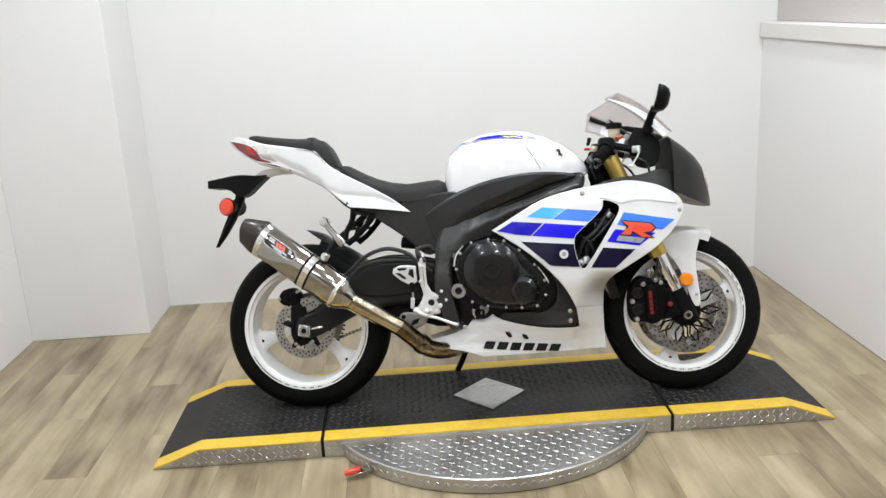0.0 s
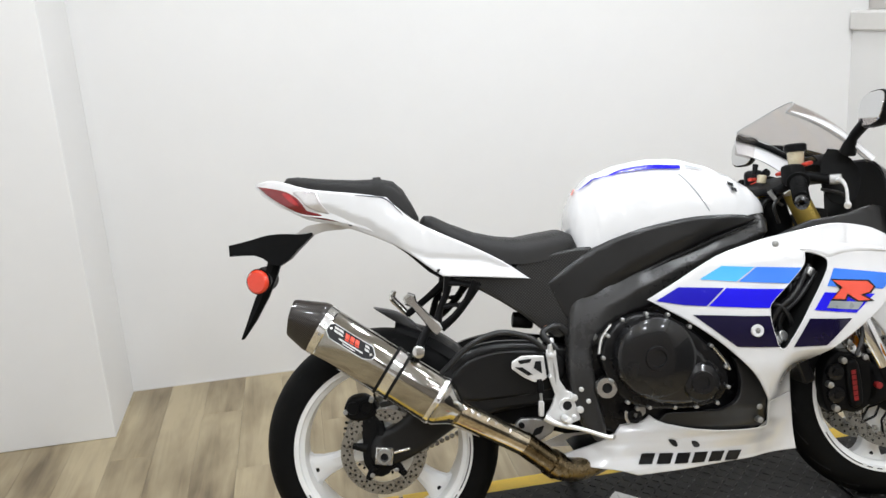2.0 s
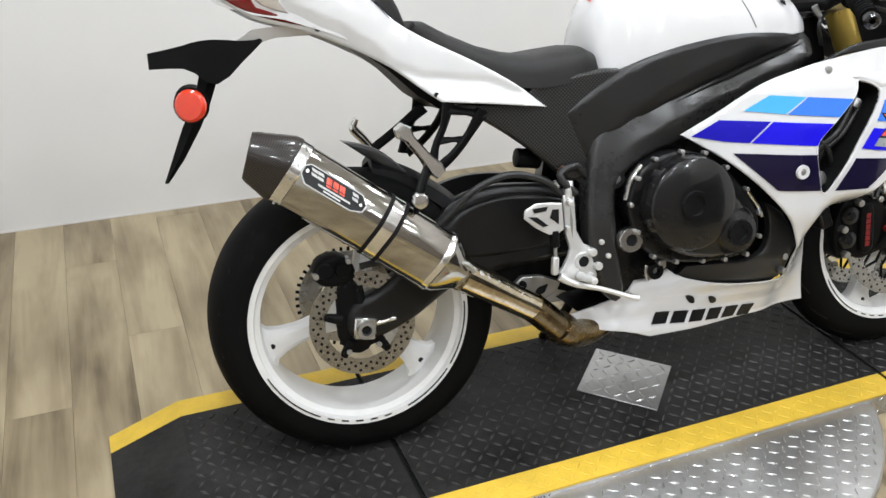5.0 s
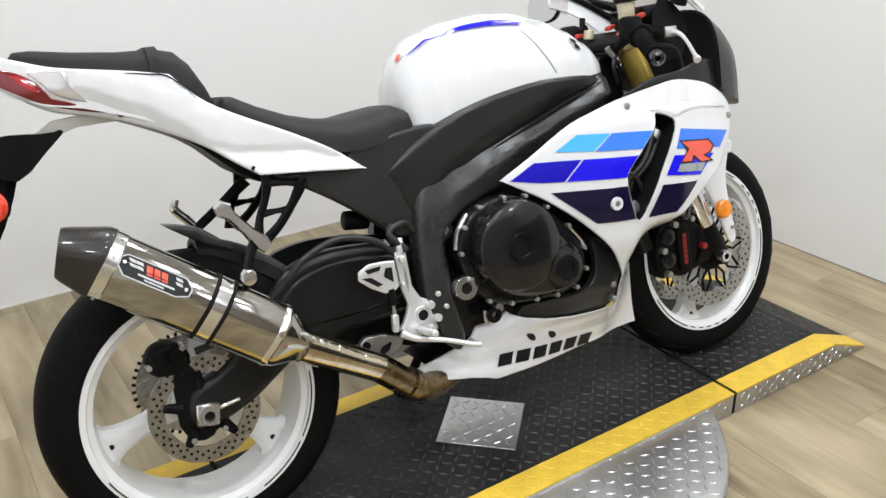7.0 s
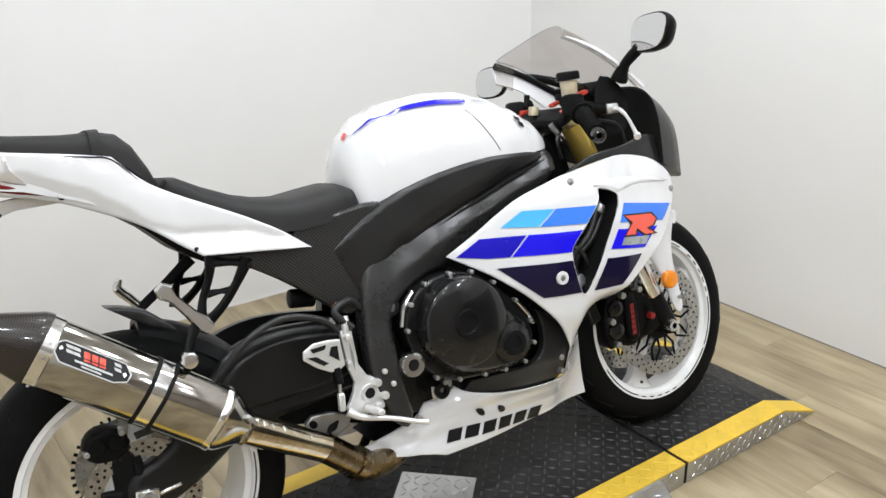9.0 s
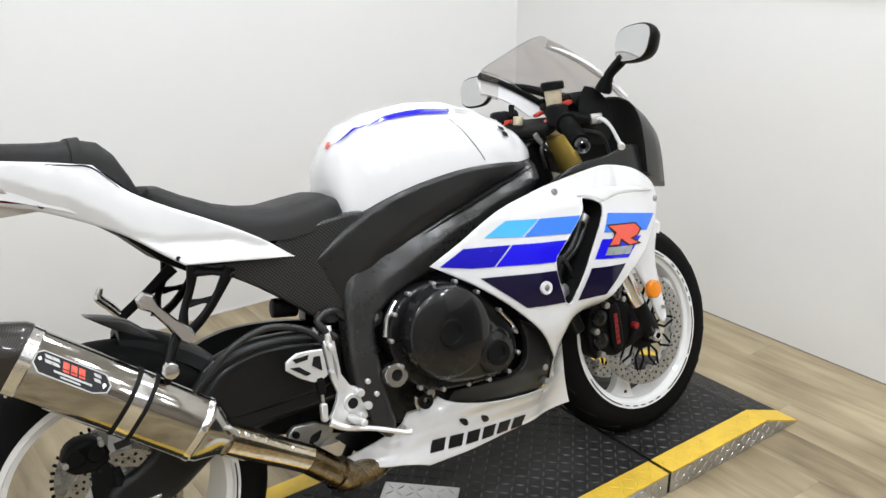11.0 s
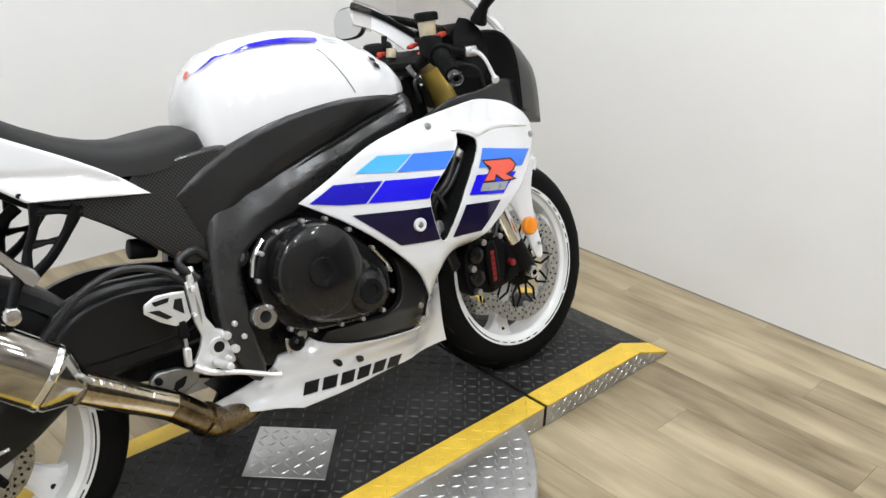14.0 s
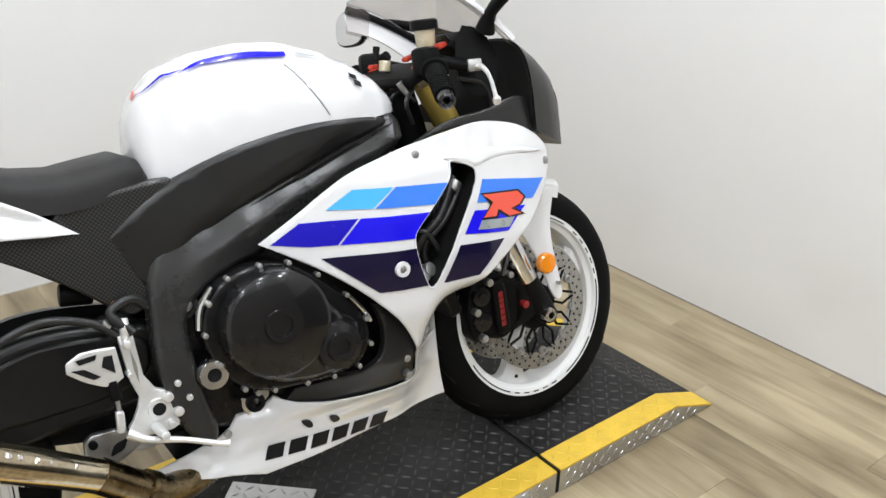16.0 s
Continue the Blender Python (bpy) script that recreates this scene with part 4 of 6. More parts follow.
def COVER(u, w):
    """Upright above, tucked in towards its lower edge."""
    return cover_half(u) + 0.45 * max(0.0, cover_low(u) + 0.036 - w) * eased((u + 0.20) / 0.12) * eased((0.30 - u) / 0.12)
for s in (False, True):
    part("tank_cover", shell([(-0.252, 0.688), (-0.134, 0.762), (-0.010, 0.806), (0.132, 0.828), (0.240, 0.825), (0.300, 0.818), (0.322, 0.806), (0.230, 0.780), (0.109, 0.736), (0.0, 0.694), (-0.080, 0.655), (-0.140, 0.612), (-0.182, 0.565), (-0.205, 0.590)],
                             COVER, 0.03, 0.014, 0.009, 3, (0,), mirror=s), COVER_BLACK, bike, "satin black lower tank cover")
    seam = [Vector((u, (min(COVER(u, w), spar_side(u, w)) - 0.0005) * (-1 if s else 1), w - 0.004)) for u, w in COVER_LOW[3:]]
    part("cover_seam", tube(seam, [0.0006, 0.003, 0.003, 0.0006], 8, 6), GAP_BLACK, bike, "dark gap under the tank cover")
    part("side_cover", shell([(-0.343, 0.746), (-0.135, 0.775), (-0.115, 0.764), (-0.150, 0.660), (-0.180, 0.560), (-0.205, 0.548), (-0.238, 0.538), (-0.317, 0.613), (-0.428, 0.690), (-0.510, 0.724), (-0.300, 0.712)],
                             lambda u, w: -0.125 - 0.03 * (u + 0.35), 0.03, 0.03, 0.006, 2), CARBON, bike, "black side cover with carbon weave") if not s else None
    part("frame_spar", shell([(0.345, 0.842), (0.345, 0.760), (0.230, 0.700), (0.110, 0.640), (0.030, 0.600), (-0.060, 0.585), (-0.135, 0.540), (-0.150, 0.488), (-0.140, 0.365), (-0.120, 0.290),
                              (-0.150, 0.262), (-0.195, 0.325), (-0.215, 0.448), (-0.205, 0.548), (-0.190, 0.640), (-0.138, 0.662), (0.109, 0.748)],
                             spar_side, 0.05, 0.014, 0.012, 3, mirror=s), FRAME_GREY, bike, "dark grey cast frame spar")


def seat(name, rows, mat_, label):
    return part(name, loft([arch(u, top, low, half, 0.45, 0.5, 20) for u, top, low, half in rows]), mat_, bike, label)


seat("rider_seat", [(-0.150, 0.775, 0.765, 0.085), (-0.163, 0.807, 0.760, 0.105), (-0.19, 0.820, 0.755, 0.118), (-0.24, 0.815, 0.745, 0.130), (-0.30, 0.808, 0.740, 0.134), (-0.36, 0.816, 0.745, 0.124), (-0.42, 0.833, 0.770, 0.112),
                    (-0.48, 0.860, 0.802, 0.104), (-0.525, 0.885, 0.838, 0.096), (-0.545, 0.887, 0.850, 0.086), (-0.556, 0.874, 0.855, 0.072)], SEAT_BLACK, "grained black rider seat")
seat("passenger_seat", [(-0.560, 0.885, 0.872, 0.055), (-0.572, 0.915, 0.880, 0.068), (-0.595, 0.960, 0.900, 0.078), (-0.62, 0.985, 0.925, 0.082), (-0.655, 0.994, 0.943, 0.084), (-0.72, 0.996, 0.952, 0.080),
                        (-0.80, 1.005, 0.968, 0.070), (-0.87, 1.016, 0.984, 0.056), (-0.898, 1.016, 0.996, 0.042), (-0.908, 1.006, 0.998, 0.03)], SEAT_BLACK, "grained black pillion seat pad")
part("seat_strap", loft([[p + Vector((0, 0, 0.004)) for p in arch(u, 0.995, 0.945, 0.0865, 0.45, 0.5, 20)] for u in (-0.672, -0.652)]), SEAT_BLACK, bike, "black grab strap")
TAIL = [(-0.985, 1.006, 0.996, 0.012), (-0.965, 1.010, 0.972, 0.030), (-0.92, 1.003, 0.938, 0.050), (-0.86, 0.984, 0.912, 0.062), (-0.80, 0.970, 0.900, 0.070), (-0.72, 0.956, 0.872, 0.078), (-0.64, 0.925, 0.838, 0.085), (-0.59, 0.875, 0.808, 0.090), (-0.54, 0.842, 0.775, 0.095),
        (-0.46, 0.800, 0.750, 0.100)]
tail_half = curve_of([(-0.988, 0.020), (-0.95, 0.045), (-0.90, 0.062), (-0.80, 0.080), (-0.72, 0.088), (-0.63, 0.100), (-0.55, 0.114), (-0.45, 0.131), (-0.35, 0.136), (-0.28, 0.128)])
tail_fold = curve_of([(-0.80, 0.94), (-0.70, 0.895), (-0.648, 0.860), (-0.585, 0.805), (-0.54, 0.784), (-0.42, 0.770), (-0.348, 0.744), (-0.29, 0.705)])


def tail_side(u, w):
    fold = tail_fold(u)
    back = min(max((u + 0.62) / 0.10, 0), 1)
    flare = 0.42 - 0.72 * back
    groove = 0.007 * back * math.exp(-((fold - w - 0.010) / 0.009) ** 2) * min(max((-0.31 - u) / 0.05, 0), 1)
    return -tail_half(u) + (flare * (fold - w) if w < fold else 1.0 * (w - fold) ** 2) + groove


tail = part("tail_cowl", loft([arch(u, t, b, h, 0.5, 0.42, 22) for u, t, b, h in TAIL]), WHITE_PAINT, bike, "white tail cowl")
for s in (False, True):
    part("tail_side_panel", shell([(-0.986, 1.006), (-0.941, 1.013), (-0.907, 1.004), (-0.846, 0.981), (-0.80, 0.972), (-0.708, 0.957), (-0.640, 0.942), (-0.592, 0.886), (-0.531, 0.849), (-0.418, 0.791), (-0.348, 0.749), (-0.288, 0.702), (-0.426, 0.719),
                                   (-0.512, 0.727), (-0.543, 0.750), (-0.597, 0.796), (-0.653, 0.829), (-0.754, 0.876), (-0.846, 0.898), (-0.879, 0.916), (-0.912, 0.938), (-0.950, 0.968)], tail_side, 0.012, 0.008, 0.004, 3, (0, 6, 11, 13), mirror=s), WHITE_PAINT, tail, "white pointed side panel")
    part("tail_lamp", shell([(-0.978, 0.999), (-0.930, 0.988), (-0.898, 0.978), (-0.868, 0.956), (-0.851, 0.925), (-0.804, 0.908), (-0.742, 0.882), (-0.812, 0.897), (-0.864, 0.914), (-0.915, 0.945), (-0.950, 0.971)], on(tail_side, 0.0035), 0.02, 0.014, 0.003, 2, (0, 4, 6), mirror=s), TAIL_RED, tail, "dark red tail lamp")
    part("lamp_detail", shell([(-0.918, 0.977), (-0.893, 0.972), (-0.864, 0.936), (-0.882, 0.940)], on(tail_side, 0.0045), 0.004, 0.014, 0.001, 2, mirror=s), LAMP_RED, tail, "brighter red lamp element")
    part("turn_lens", shell([(-0.890, 0.979), (-0.850, 0.978), (-0.815, 0.970), (-0.817, 0.945), (-0.792, 0.914), (-0.790, 0.908), (-0.846, 0.928), (-0.866, 0.958)], on(tail_side, 0.003), 0.02, 0.014, 0.003, 2, mirror=s), CLEAR_LAMP, tail, "clear silver turn signal lens")
    trim = [Vector((u, (tail_side(u, w) - 0.001) * (-1 if s else 1), w)) for u, w in ((-0.72, 0.954), (-0.68, 0.947), (-0.642, 0.937), (-0.600, 0.892))]
    part("tail_trim", tube(trim, [0.0006, 0.0014, 0.0016, 0.0006], 8), NAVY, tail, "thin dark blue pinstripe")
part("tail_screw", rod((-0.738, tail_side(-0.738, 0.882) + 0.004, 0.882), (-0.738, tail_side(-0.738, 0.882) - 0.001, 0.882), 0.0075, segs=12), BLACK_DECAL, tail)
part("panel_screw", rod((-0.522, tail_side(-0.522, 0.742) + 0.004, 0.742), (-0.522, tail_side(-0.522, 0.742) - 0.001, 0.742), 0.005, segs=12), BLACK_DECAL, tail)
part("undertray", loft([[Vector((u, y * h, z)) for y, z in ((-1, t), (-0.8, b), (0.8, b), (1, t))] for u, t, b, h in ((-0.70, 0.875, 0.868, 0.05), (-0.60, 0.82, 0.792, 0.070), (-0.545, 0.775, 0.738, 0.085), (-0.50, 0.75, 0.708, 0.092), (-0.30, 0.74, 0.66, 0.09), (-0.15, 0.75, 0.60, 0.09))]), SATIN_BLACK, bike, "black undertray")
# Licence holder, rear reflectors.
holder = part("plate_holder", loft([[Vector((u, y * h, t if z else b)) for y, z in ((-1, 0), (-1, 1), (-0.6, 1), (0.6, 1), (1, 1), (1, 0), (0.6, 0), (-0.6, 0))] for u, t, b, h in ((-1.062, 0.857, 0.828, 0.070), (-1.030, 0.862, 0.828, 0.070), (-1.00, 0.868, 0.826, 0.064), (-0.980, 0.873, 0.816, 0.050), (-0.962, 0.876, 0.798, 0.040), (-0.94, 0.877, 0.792, 0.036), (-0.915, 0.875, 0.806, 0.036), (-0.89, 0.872, 0.830, 0.036), (-0.862, 0.872, 0.854, 0.034), (-0.846, 0.876, 0.868, 0.03))]), SATIN_BLACK, bike, "black plastic plate holder arm")
holder.matrix_local = pose(0.004, 0, -0.007)
part("holder_blade", loft([[Vector((u + c * r, s_ * 0.018, w)) for c, s_ in ((-1, -0.6), (0, -1), (1, -0.6), (1, 0.6), (0, 1), (-1, 0.6))] for u, w, r in ((-0.952, 0.815, 0.019), (-0.972, 0.760, 0.017), (-0.998, 0.710, 0.018), (-1.030, 0.650, 0.012), (-1.058, 0.604, 0.004))]), SATIN_BLACK, holder, "tapered black blade")
part("holder_trim", loft([[Vector((u, y, z)) for y, z in ((-h, t), (h, t), (h * 0.7, b), (-h * 0.7, b))] for u, t, b, h in ((-0.895, 0.872, 0.864, 0.026), (-0.86, 0.892, 0.864, 0.036), (-0.82, 0.896, 0.874, 0.045), (-0.74, 0.886, 0.876, 0.05))]), TRIM_WHITE, holder, "pale grey holder trim")
for y in (-0.070, 0.070):
    part("reflector", moved(lathe([(0.0, -0.010), (0.026, -0.009), (0.031, -0.004), (0.031, 0.004), (0.0, 0.004)], 32), pose(-0.995, y, 0.757, 0, 0, -25) @ Matrix.Diagonal((1, 1 if y < 0 else -1, 1, 1))), RED_PLASTIC, holder, "round red side reflector")
    part("reflector_mount", rod((-0.980, y * 0.2, 0.757), (-0.9935, y * 0.95, 0.757), 0.016, 0.0345), SATIN_BLACK, holder)

# -- engine --
part("engine_block", shell([(-0.16, 0.30), (-0.16, 0.56), (-0.05, 0.66), (0.12, 0.68), (0.28, 0.60), (0.33, 0.45), (0.27, 0.30), (0.10, 0.29), (-0.10, 0.27)], lambda u, w: -0.115, 0.23, 0.08, 0.01, 2), ENGINE_BLACK, bike, "black engine block")
part("oil_pan", shell([(-0.12, 0.24), (0.30, 0.25), (0.36, 0.19), (0.25, 0.175), (-0.10, 0.185), (-0.22, 0.23)], lambda u, w: -0.06, 0.12, 0.08, 0.01, 2), SATIN_BLACK, bike, "dark oil pan")
case = part("clutch_case", shell([(-0.135, 0.475), (-0.122, 0.535), (-0.085, 0.575), (-0.03, 0.594), (0.03, 0.590), (0.085, 0.560), (0.14, 0.508), (0.185, 0.450), (0.193, 0.395), (0.165, 0.352), (0.10, 0.340), (0.02, 0.345), (-0.05, 0.355), (-0.10, 0.395)],
                                 lambda u, w: -0.186, 0.05, 0.03, 0.006, 3), ENGINE_BLACK, bike, "black clutch case with screws")
part("clutch_cover", moved(lathe([(0.0, -0.044), (0.020, -0.044), (0.022, -0.050), (0.030, -0.050), (0.032, -0.044), (0.092, -0.0435), (0.099, -0.039), (0.103, -0.020), (0.105, 0.0)], 64), pose(-0.001, -0.188, 0.484)), GLOSS_BLACK, case, "round gloss black clutch cover")
part("starter_cover", moved(lathe([(0.0, -0.036), (0.015, -0.036), (0.016, -0.041), (0.028, -0.041), (0.030, -0.034), (0.044, -0.030), (0.056, -0.012), (0.060, 0.0)], 56), pose(0.108, -0.198, 0.413)), GLOSS_BLACK, case, "smaller round black cover")
part("cover_bridge", shell([(-0.060, 0.395), (-0.080, 0.470), (-0.040, 0.560), (0.045, 0.562), (0.115, 0.490), (0.155, 0.430), (0.145, 0.372), (0.080, 0.355), (0.0, 0.365)], lambda u, w: -0.210 - 0.020 * math.exp(-((u - 0.045) ** 2 + (w - 0.45) ** 2) / 0.006), 0.02, 0.012, 0.010, 3), GLOSS_BLACK, case, "smooth domed cover web")
for a, b in ((-0.128, 0.49), (-0.112, 0.545), (-0.072, 0.582), (-0.01, 0.592), (0.045, 0.585), (0.098, 0.55), (0.15, 0.497), (0.184, 0.44), (0.186, 0.388), (0.155, 0.350), (0.10, 0.345), (0.045, 0.348), (-0.02, 0.354), (-0.075, 0.372), (-0.112, 0.43)):
    part("case_bolt", rod((a, -0.180, b), (a, -0.197, b), 0.0052, segs=12, bevel=0.001), CAST_ALU, case, "small steel screw")
# Added backing sheet: its black stands for the shaded inside and stops see-through.
part("dark_backing", shell([(-0.02, 0.27), (0.318, 0.238), (0.325, 0.33), (0.34, 0.46), (0.34, 0.52), (0.18, 0.62), (0.05, 0.62)], lambda u, w: -0.11, 0.01, 0.05, 0.002, 2), GAP_BLACK, bike, "black backing sheet added for the dark inside of the engine opening")
part("silver_gasket", tube([(-0.135, -0.180, 0.50), (-0.125, -0.182, 0.54), (-0.10, -0.182, 0.572)], 0.006, 8), POLISHED, case)
part("silver_gasket", tube([(0.16, -0.180, 0.49), (0.185, -0.182, 0.455), (0.197, -0.182, 0.43)], 0.005, 8), POLISHED, case)
part("lower_case", shell([(0.005, 0.292), (0.036, 0.324), (0.111, 0.325), (0.173, 0.322), (0.214, 0.342), (0.227, 0.372), (0.229, 0.411), (0.213, 0.458), (0.262, 0.430), (0.302, 0.360), (0.316, 0.256), (0.15, 0.262)], lambda u, w: max(fair_side(u, w) + 0.012, -0.172), 0.02, 0.014, 0.003, 2, (0, 1, 3, 7)), COVER_BLACK, bike, "dark grey satin inner fairing panel")
for w in (0.325, 0.29):
    part("fitting", rod((0.272, -0.150, w), (0.272, -0.174, w), 0.009, 0.0075, segs=14, bevel=0.002), CAST_ALU, bike, "small silver fitting")
foot_tab = part("engine_tab", moved(lathe([(0.009, -0.006), (0.015, -0.007), (0.0185, -0.004), (0.0185, 0.010), (0.009, 0.010)], 28, closed=True), pose(-0.051, -0.158, 0.328)), SATIN_BLACK, bike, "cast black engine mounting ring")
part("tab_strip", shell([(-0.080, 0.340), (-0.070, 0.348), (-0.062, 0.330), (-0.064, 0.306), (-0.073, 0.306)], lambda u, w: -0.158, 0.004, 0.01, 0.001, 1), POLISHED, foot_tab, "bright steel strip")
part("tab_bolt", rod((-0.044, -0.152, 0.348), (-0.044, -0.170, 0.348), 0.0062, segs=12, bevel=0.0015), CAST_ALU, foot_tab)
part("tab_web", shell([(-0.052, 0.310), (-0.028, 0.318), (-0.012, 0.345), (-0.030, 0.352), (-0.045, 0.345)], lambda u, w: -0.150, 0.010, 0.012, 0.002, 1), CAST_ALU, foot_tab, "grey cast web")
pivot = Vector((-0.123, -0.172, 0.412))
part("pivot_nut", moved(lathe([(0.010, -0.006), (0.013, -0.014), (0.026, -0.014), (0.029, -0.008), (0.029, 0.004), (0.010, 0.004)], 6 * 6, closed=True), Matrix.Translation(pivot)), POLISHED, bike, "large polished pivot nut")
part("pivot_bore", rod(pivot + Vector((0, 0.002, 0)), pivot + Vector((0, -0.007, 0)), 0.011), GAP_BLACK, bike)
for u, w in ((-0.140, 0.540),):
    part("frame_bolt", rod((u, -0.135, w), (u, -0.152, w), 0.010, segs=16, bevel=0.002), CAST_ALU, bike)
    part("frame_boss", moved(lathe([(0.012, -0.004), (0.020, -0.004), (0.022, 0.0), (0.012, 0.002)], 28, closed=True), pose(u, -0.144, w)), FRAME_GREY, bike)
part("frame_bolt", rod((0.286, -0.120, 0.812), (0.286, -0.142, 0.812), 0.007, segs=14, bevel=0.0015), POLISHED, bike)

# -- swingarm, chain side, hugger --
for s in (False, True):
    part("swingarm", shell([(-0.15, 0.505), (-0.28, 0.535), (-0.40, 0.545), (-0.50, 0.52), (-0.57, 0.440), (-0.65, 0.362), (-0.720, 0.335), (-0.738, 0.300), (-0.732, 0.258), (-0.68, 0.246), (-0.59, 0.285), (-0.48, 0.345), (-0.36, 0.362), (-0.15, 0.375)],
                           lambda u, w: -0.105 - 0.026 * min(1, max(0, -0.50 - u) / 0.09), 0.035, 0.02, 0.014, 3, mirror=s), SWING_BLACK, bike, "black swingarm")
part("swingarm_panel", shell([(-0.20, 0.495), (-0.30, 0.518), (-0.40, 0.524), (-0.48, 0.500), (-0.54, 0.440), (-0.50, 0.395), (-0.40, 0.392), (-0.22, 0.405)], lambda u, w: -0.112, 0.012, 0.02, 0.008, 3), SWING_BLACK, bike, "raised black swingarm panel")
part("swingarm_bridge", box((0.12, 0.17, 0.12), pose(-0.26, 0, 0.45), 0.02, 2), SATIN_BLACK, bike)
part("axle_block", box((0.046, 0.016, 0.046), pose(-0.700, -0.133, 0.281, 0, 8, 0), 0.003), POLISHED, bike, "square polished axle block")
part("axle_nut", moved(lathe([(0.009, -0.004), (0.011, -0.012), (0.018, -0.012), (0.019, 0.0), (0.009, 0.0)], 24, closed=True), pose(-0.700, -0.141, 0.281)), CAST_ALU, bike, "hollow axle nut")
part("axle_bore", rod((-0.700, -0.13, 0.281), (-0.700, -0.1455, 0.281), 0.0095), GAP_BLACK, bike)
part("chain_adjuster", rod((-0.676, -0.130, 0.286), (-0.633, -0.128, 0.293), 0.005, bevel=0.001), POLISHED, bike)
part("hugger", loft([[Vector((REAR.x + r * math.cos(a), y, REAR.z + r * math.sin(a))) for y, r in ((-h, 0.290), (-h * 0.92, 0.314), (-h * 0.5, 0.327), (h * 0.5, 0.327), (h * 0.92, 0.314), (h, 0.290), (h * 0.9, 0.303), (0.0, 0.321), (-h * 0.9, 0.303))]
                     for a, h in ((radians(20 + 5 * k), 0.105 - 0.045 * max(0, (k - 4) / 8)) for k in range(13))]), SATIN_BLACK, bike, "black rear hugger fender")
part("hugger_fin", shell([(-0.700, 0.652), (-0.660, 0.643), (-0.621, 0.629), (-0.582, 0.592), (-0.555, 0.560), (-0.624, 0.598), (-0.658, 0.620)], lambda u, w: -0.035 - 0.25 * max(0, u + 0.66), 0.05, 0.03, 0.004, 2, (0,)), FRAME_GREY, bike, "dark grey pointed hugger fin")
rear_caliper = part("rear_caliper", shell([(-0.800, 0.395), (-0.782, 0.432), (-0.740, 0.440), (-0.712, 0.418), (-0.706, 0.385), (-0.735, 0.372), (-0.775, 0.372)], lambda u, w: -0.126 + 0.25 * abs(u + 0.752) * 0.3, 0.05, 0.014, 0.010, 3), SATIN_BLACK, bike, "black rear brake caliper")
for u in (-0.770, -0.735):
    part("piston_cover", moved(lathe([(0.0, -0.006), (0.014, -0.006), (0.017, -0.002), (0.017, 0.006)], 24), pose(u, -0.125, 0.408)), SATIN_BLACK, rear_caliper)
part("caliper_bracket", shell([(-0.755, 0.385), (-0.715, 0.400), (-0.69, 0.340), (-0.670, 0.275), (-0.690, 0.225), (-0.730, 0.222), (-0.758, 0.262), (-0.752, 0.320)], lambda u, w: -0.120, 0.010, 0.03, 0.004, 2), SATIN_BLACK, bike, "black caliper bracket")
for u, w in ((-0.790, 0.400), (-0.722, 0.425), (-0.735, 0.232), (-0.672, 0.240)):
    part("caliper_bolt", rod((u, -0.10, w), (u, -0.132, w), 0.006, segs=12, bevel=0.001), CAST_ALU, bike)
sprocket = part("sprocket", moved(lathe([(0.06, 0.095), (0.108, 0.095), (0.108, 0.101), (0.06, 0.101)], 48, closed=True), Matrix.Translation(REAR)), DISC, rear_wheel, "steel rear sprocket")
bm = bmesh.new()
for k in range(43):
    a = 2 * math.pi * k / 43
    add_box(bm, (0.010, 0.005, 0.006), Matrix.Translation(REAR) @ pose(0, 0, 0, 0, -math.degrees(a), 0) @ pose(0.111, 0.098, 0))
tagged(part("sprocket_teeth", bm, SATIN_BLACK, sprocket, smooth=False), kind="stuff")
for a, b in (((-0.70, 0.098, 0.412), (-0.16, 0.098, 0.465)), ((-0.70, 0.098, 0.190), (-0.16, 0.098, 0.39))):
    chain = bmesh.new()
    n = 36
    for k in range(n):
        p = Vector(a).lerp(Vector(b), (k + 0.5) / n)
        add_box(chain, (0.013, 0.016 if k % 2 else 0.011, 0.013), Matrix.Translation(p) @ pose(0, 0, 0, 0, -math.degrees(math.atan2(b[2] - a[2], b[0] - a[0])), 0), 0.003)
    part("drive_chain", chain, STEEL, bike, "steel roller drive chain")

# -- exhaust --
MUF0, MUF1 = Vector((-0.553, -0.205, 0.422)), Vector((-0.840, -0.172, 0.632))
axis = (MUF1 - MUF0).normalized()


# Half-outline of the can: flat top, a long upper flank, a ridge low down and an undercut below it.
CAN_HALF = [(0.34, 1.0), (0.80, 0.66), (0.985, 0.24), (0.975, -0.02), (0.24, -1.0)]
CAN_FORM = rounded(CAN_HALF + [(-x, y) for x, y in CAN_HALF[::-1]], 4)


def muffler_ring(p, r, tall=1.22):
    """A rounded ring across the muffler, with facets above and below a ridge."""
    side_ = (Vector((0, 1, 0)) - axis * axis.y).normalized()
    up = -axis.cross(side_)
    return [p + side_ * q.x * r * 0.95 + up * q.y * r * tall for q in CAN_FORM]


can = part("muffler", loft([muffler_ring(MUF0 + axis * d, r) for d, r in ((0.0, 0.050), (0.008, 0.0525), (0.345, 0.0525), (0.350, 0.050))]), STEEL, bike, "polished steel muffler can")
def cap_ring(d, r, tall, drop, cut):
    """A ring of the end cap: lowered by drop and cut so that its face stands upright."""
    side_ = (Vector((0, 1, 0)) - axis * axis.y).normalized()
    up = -axis.cross(side_)
    out_ = []
    for q in muffler_ring(Vector(), r, tall):
        h = q.dot(up)
        out_.append(MUF0 + axis * (d - cut * h) + q - up * drop)
    return out_


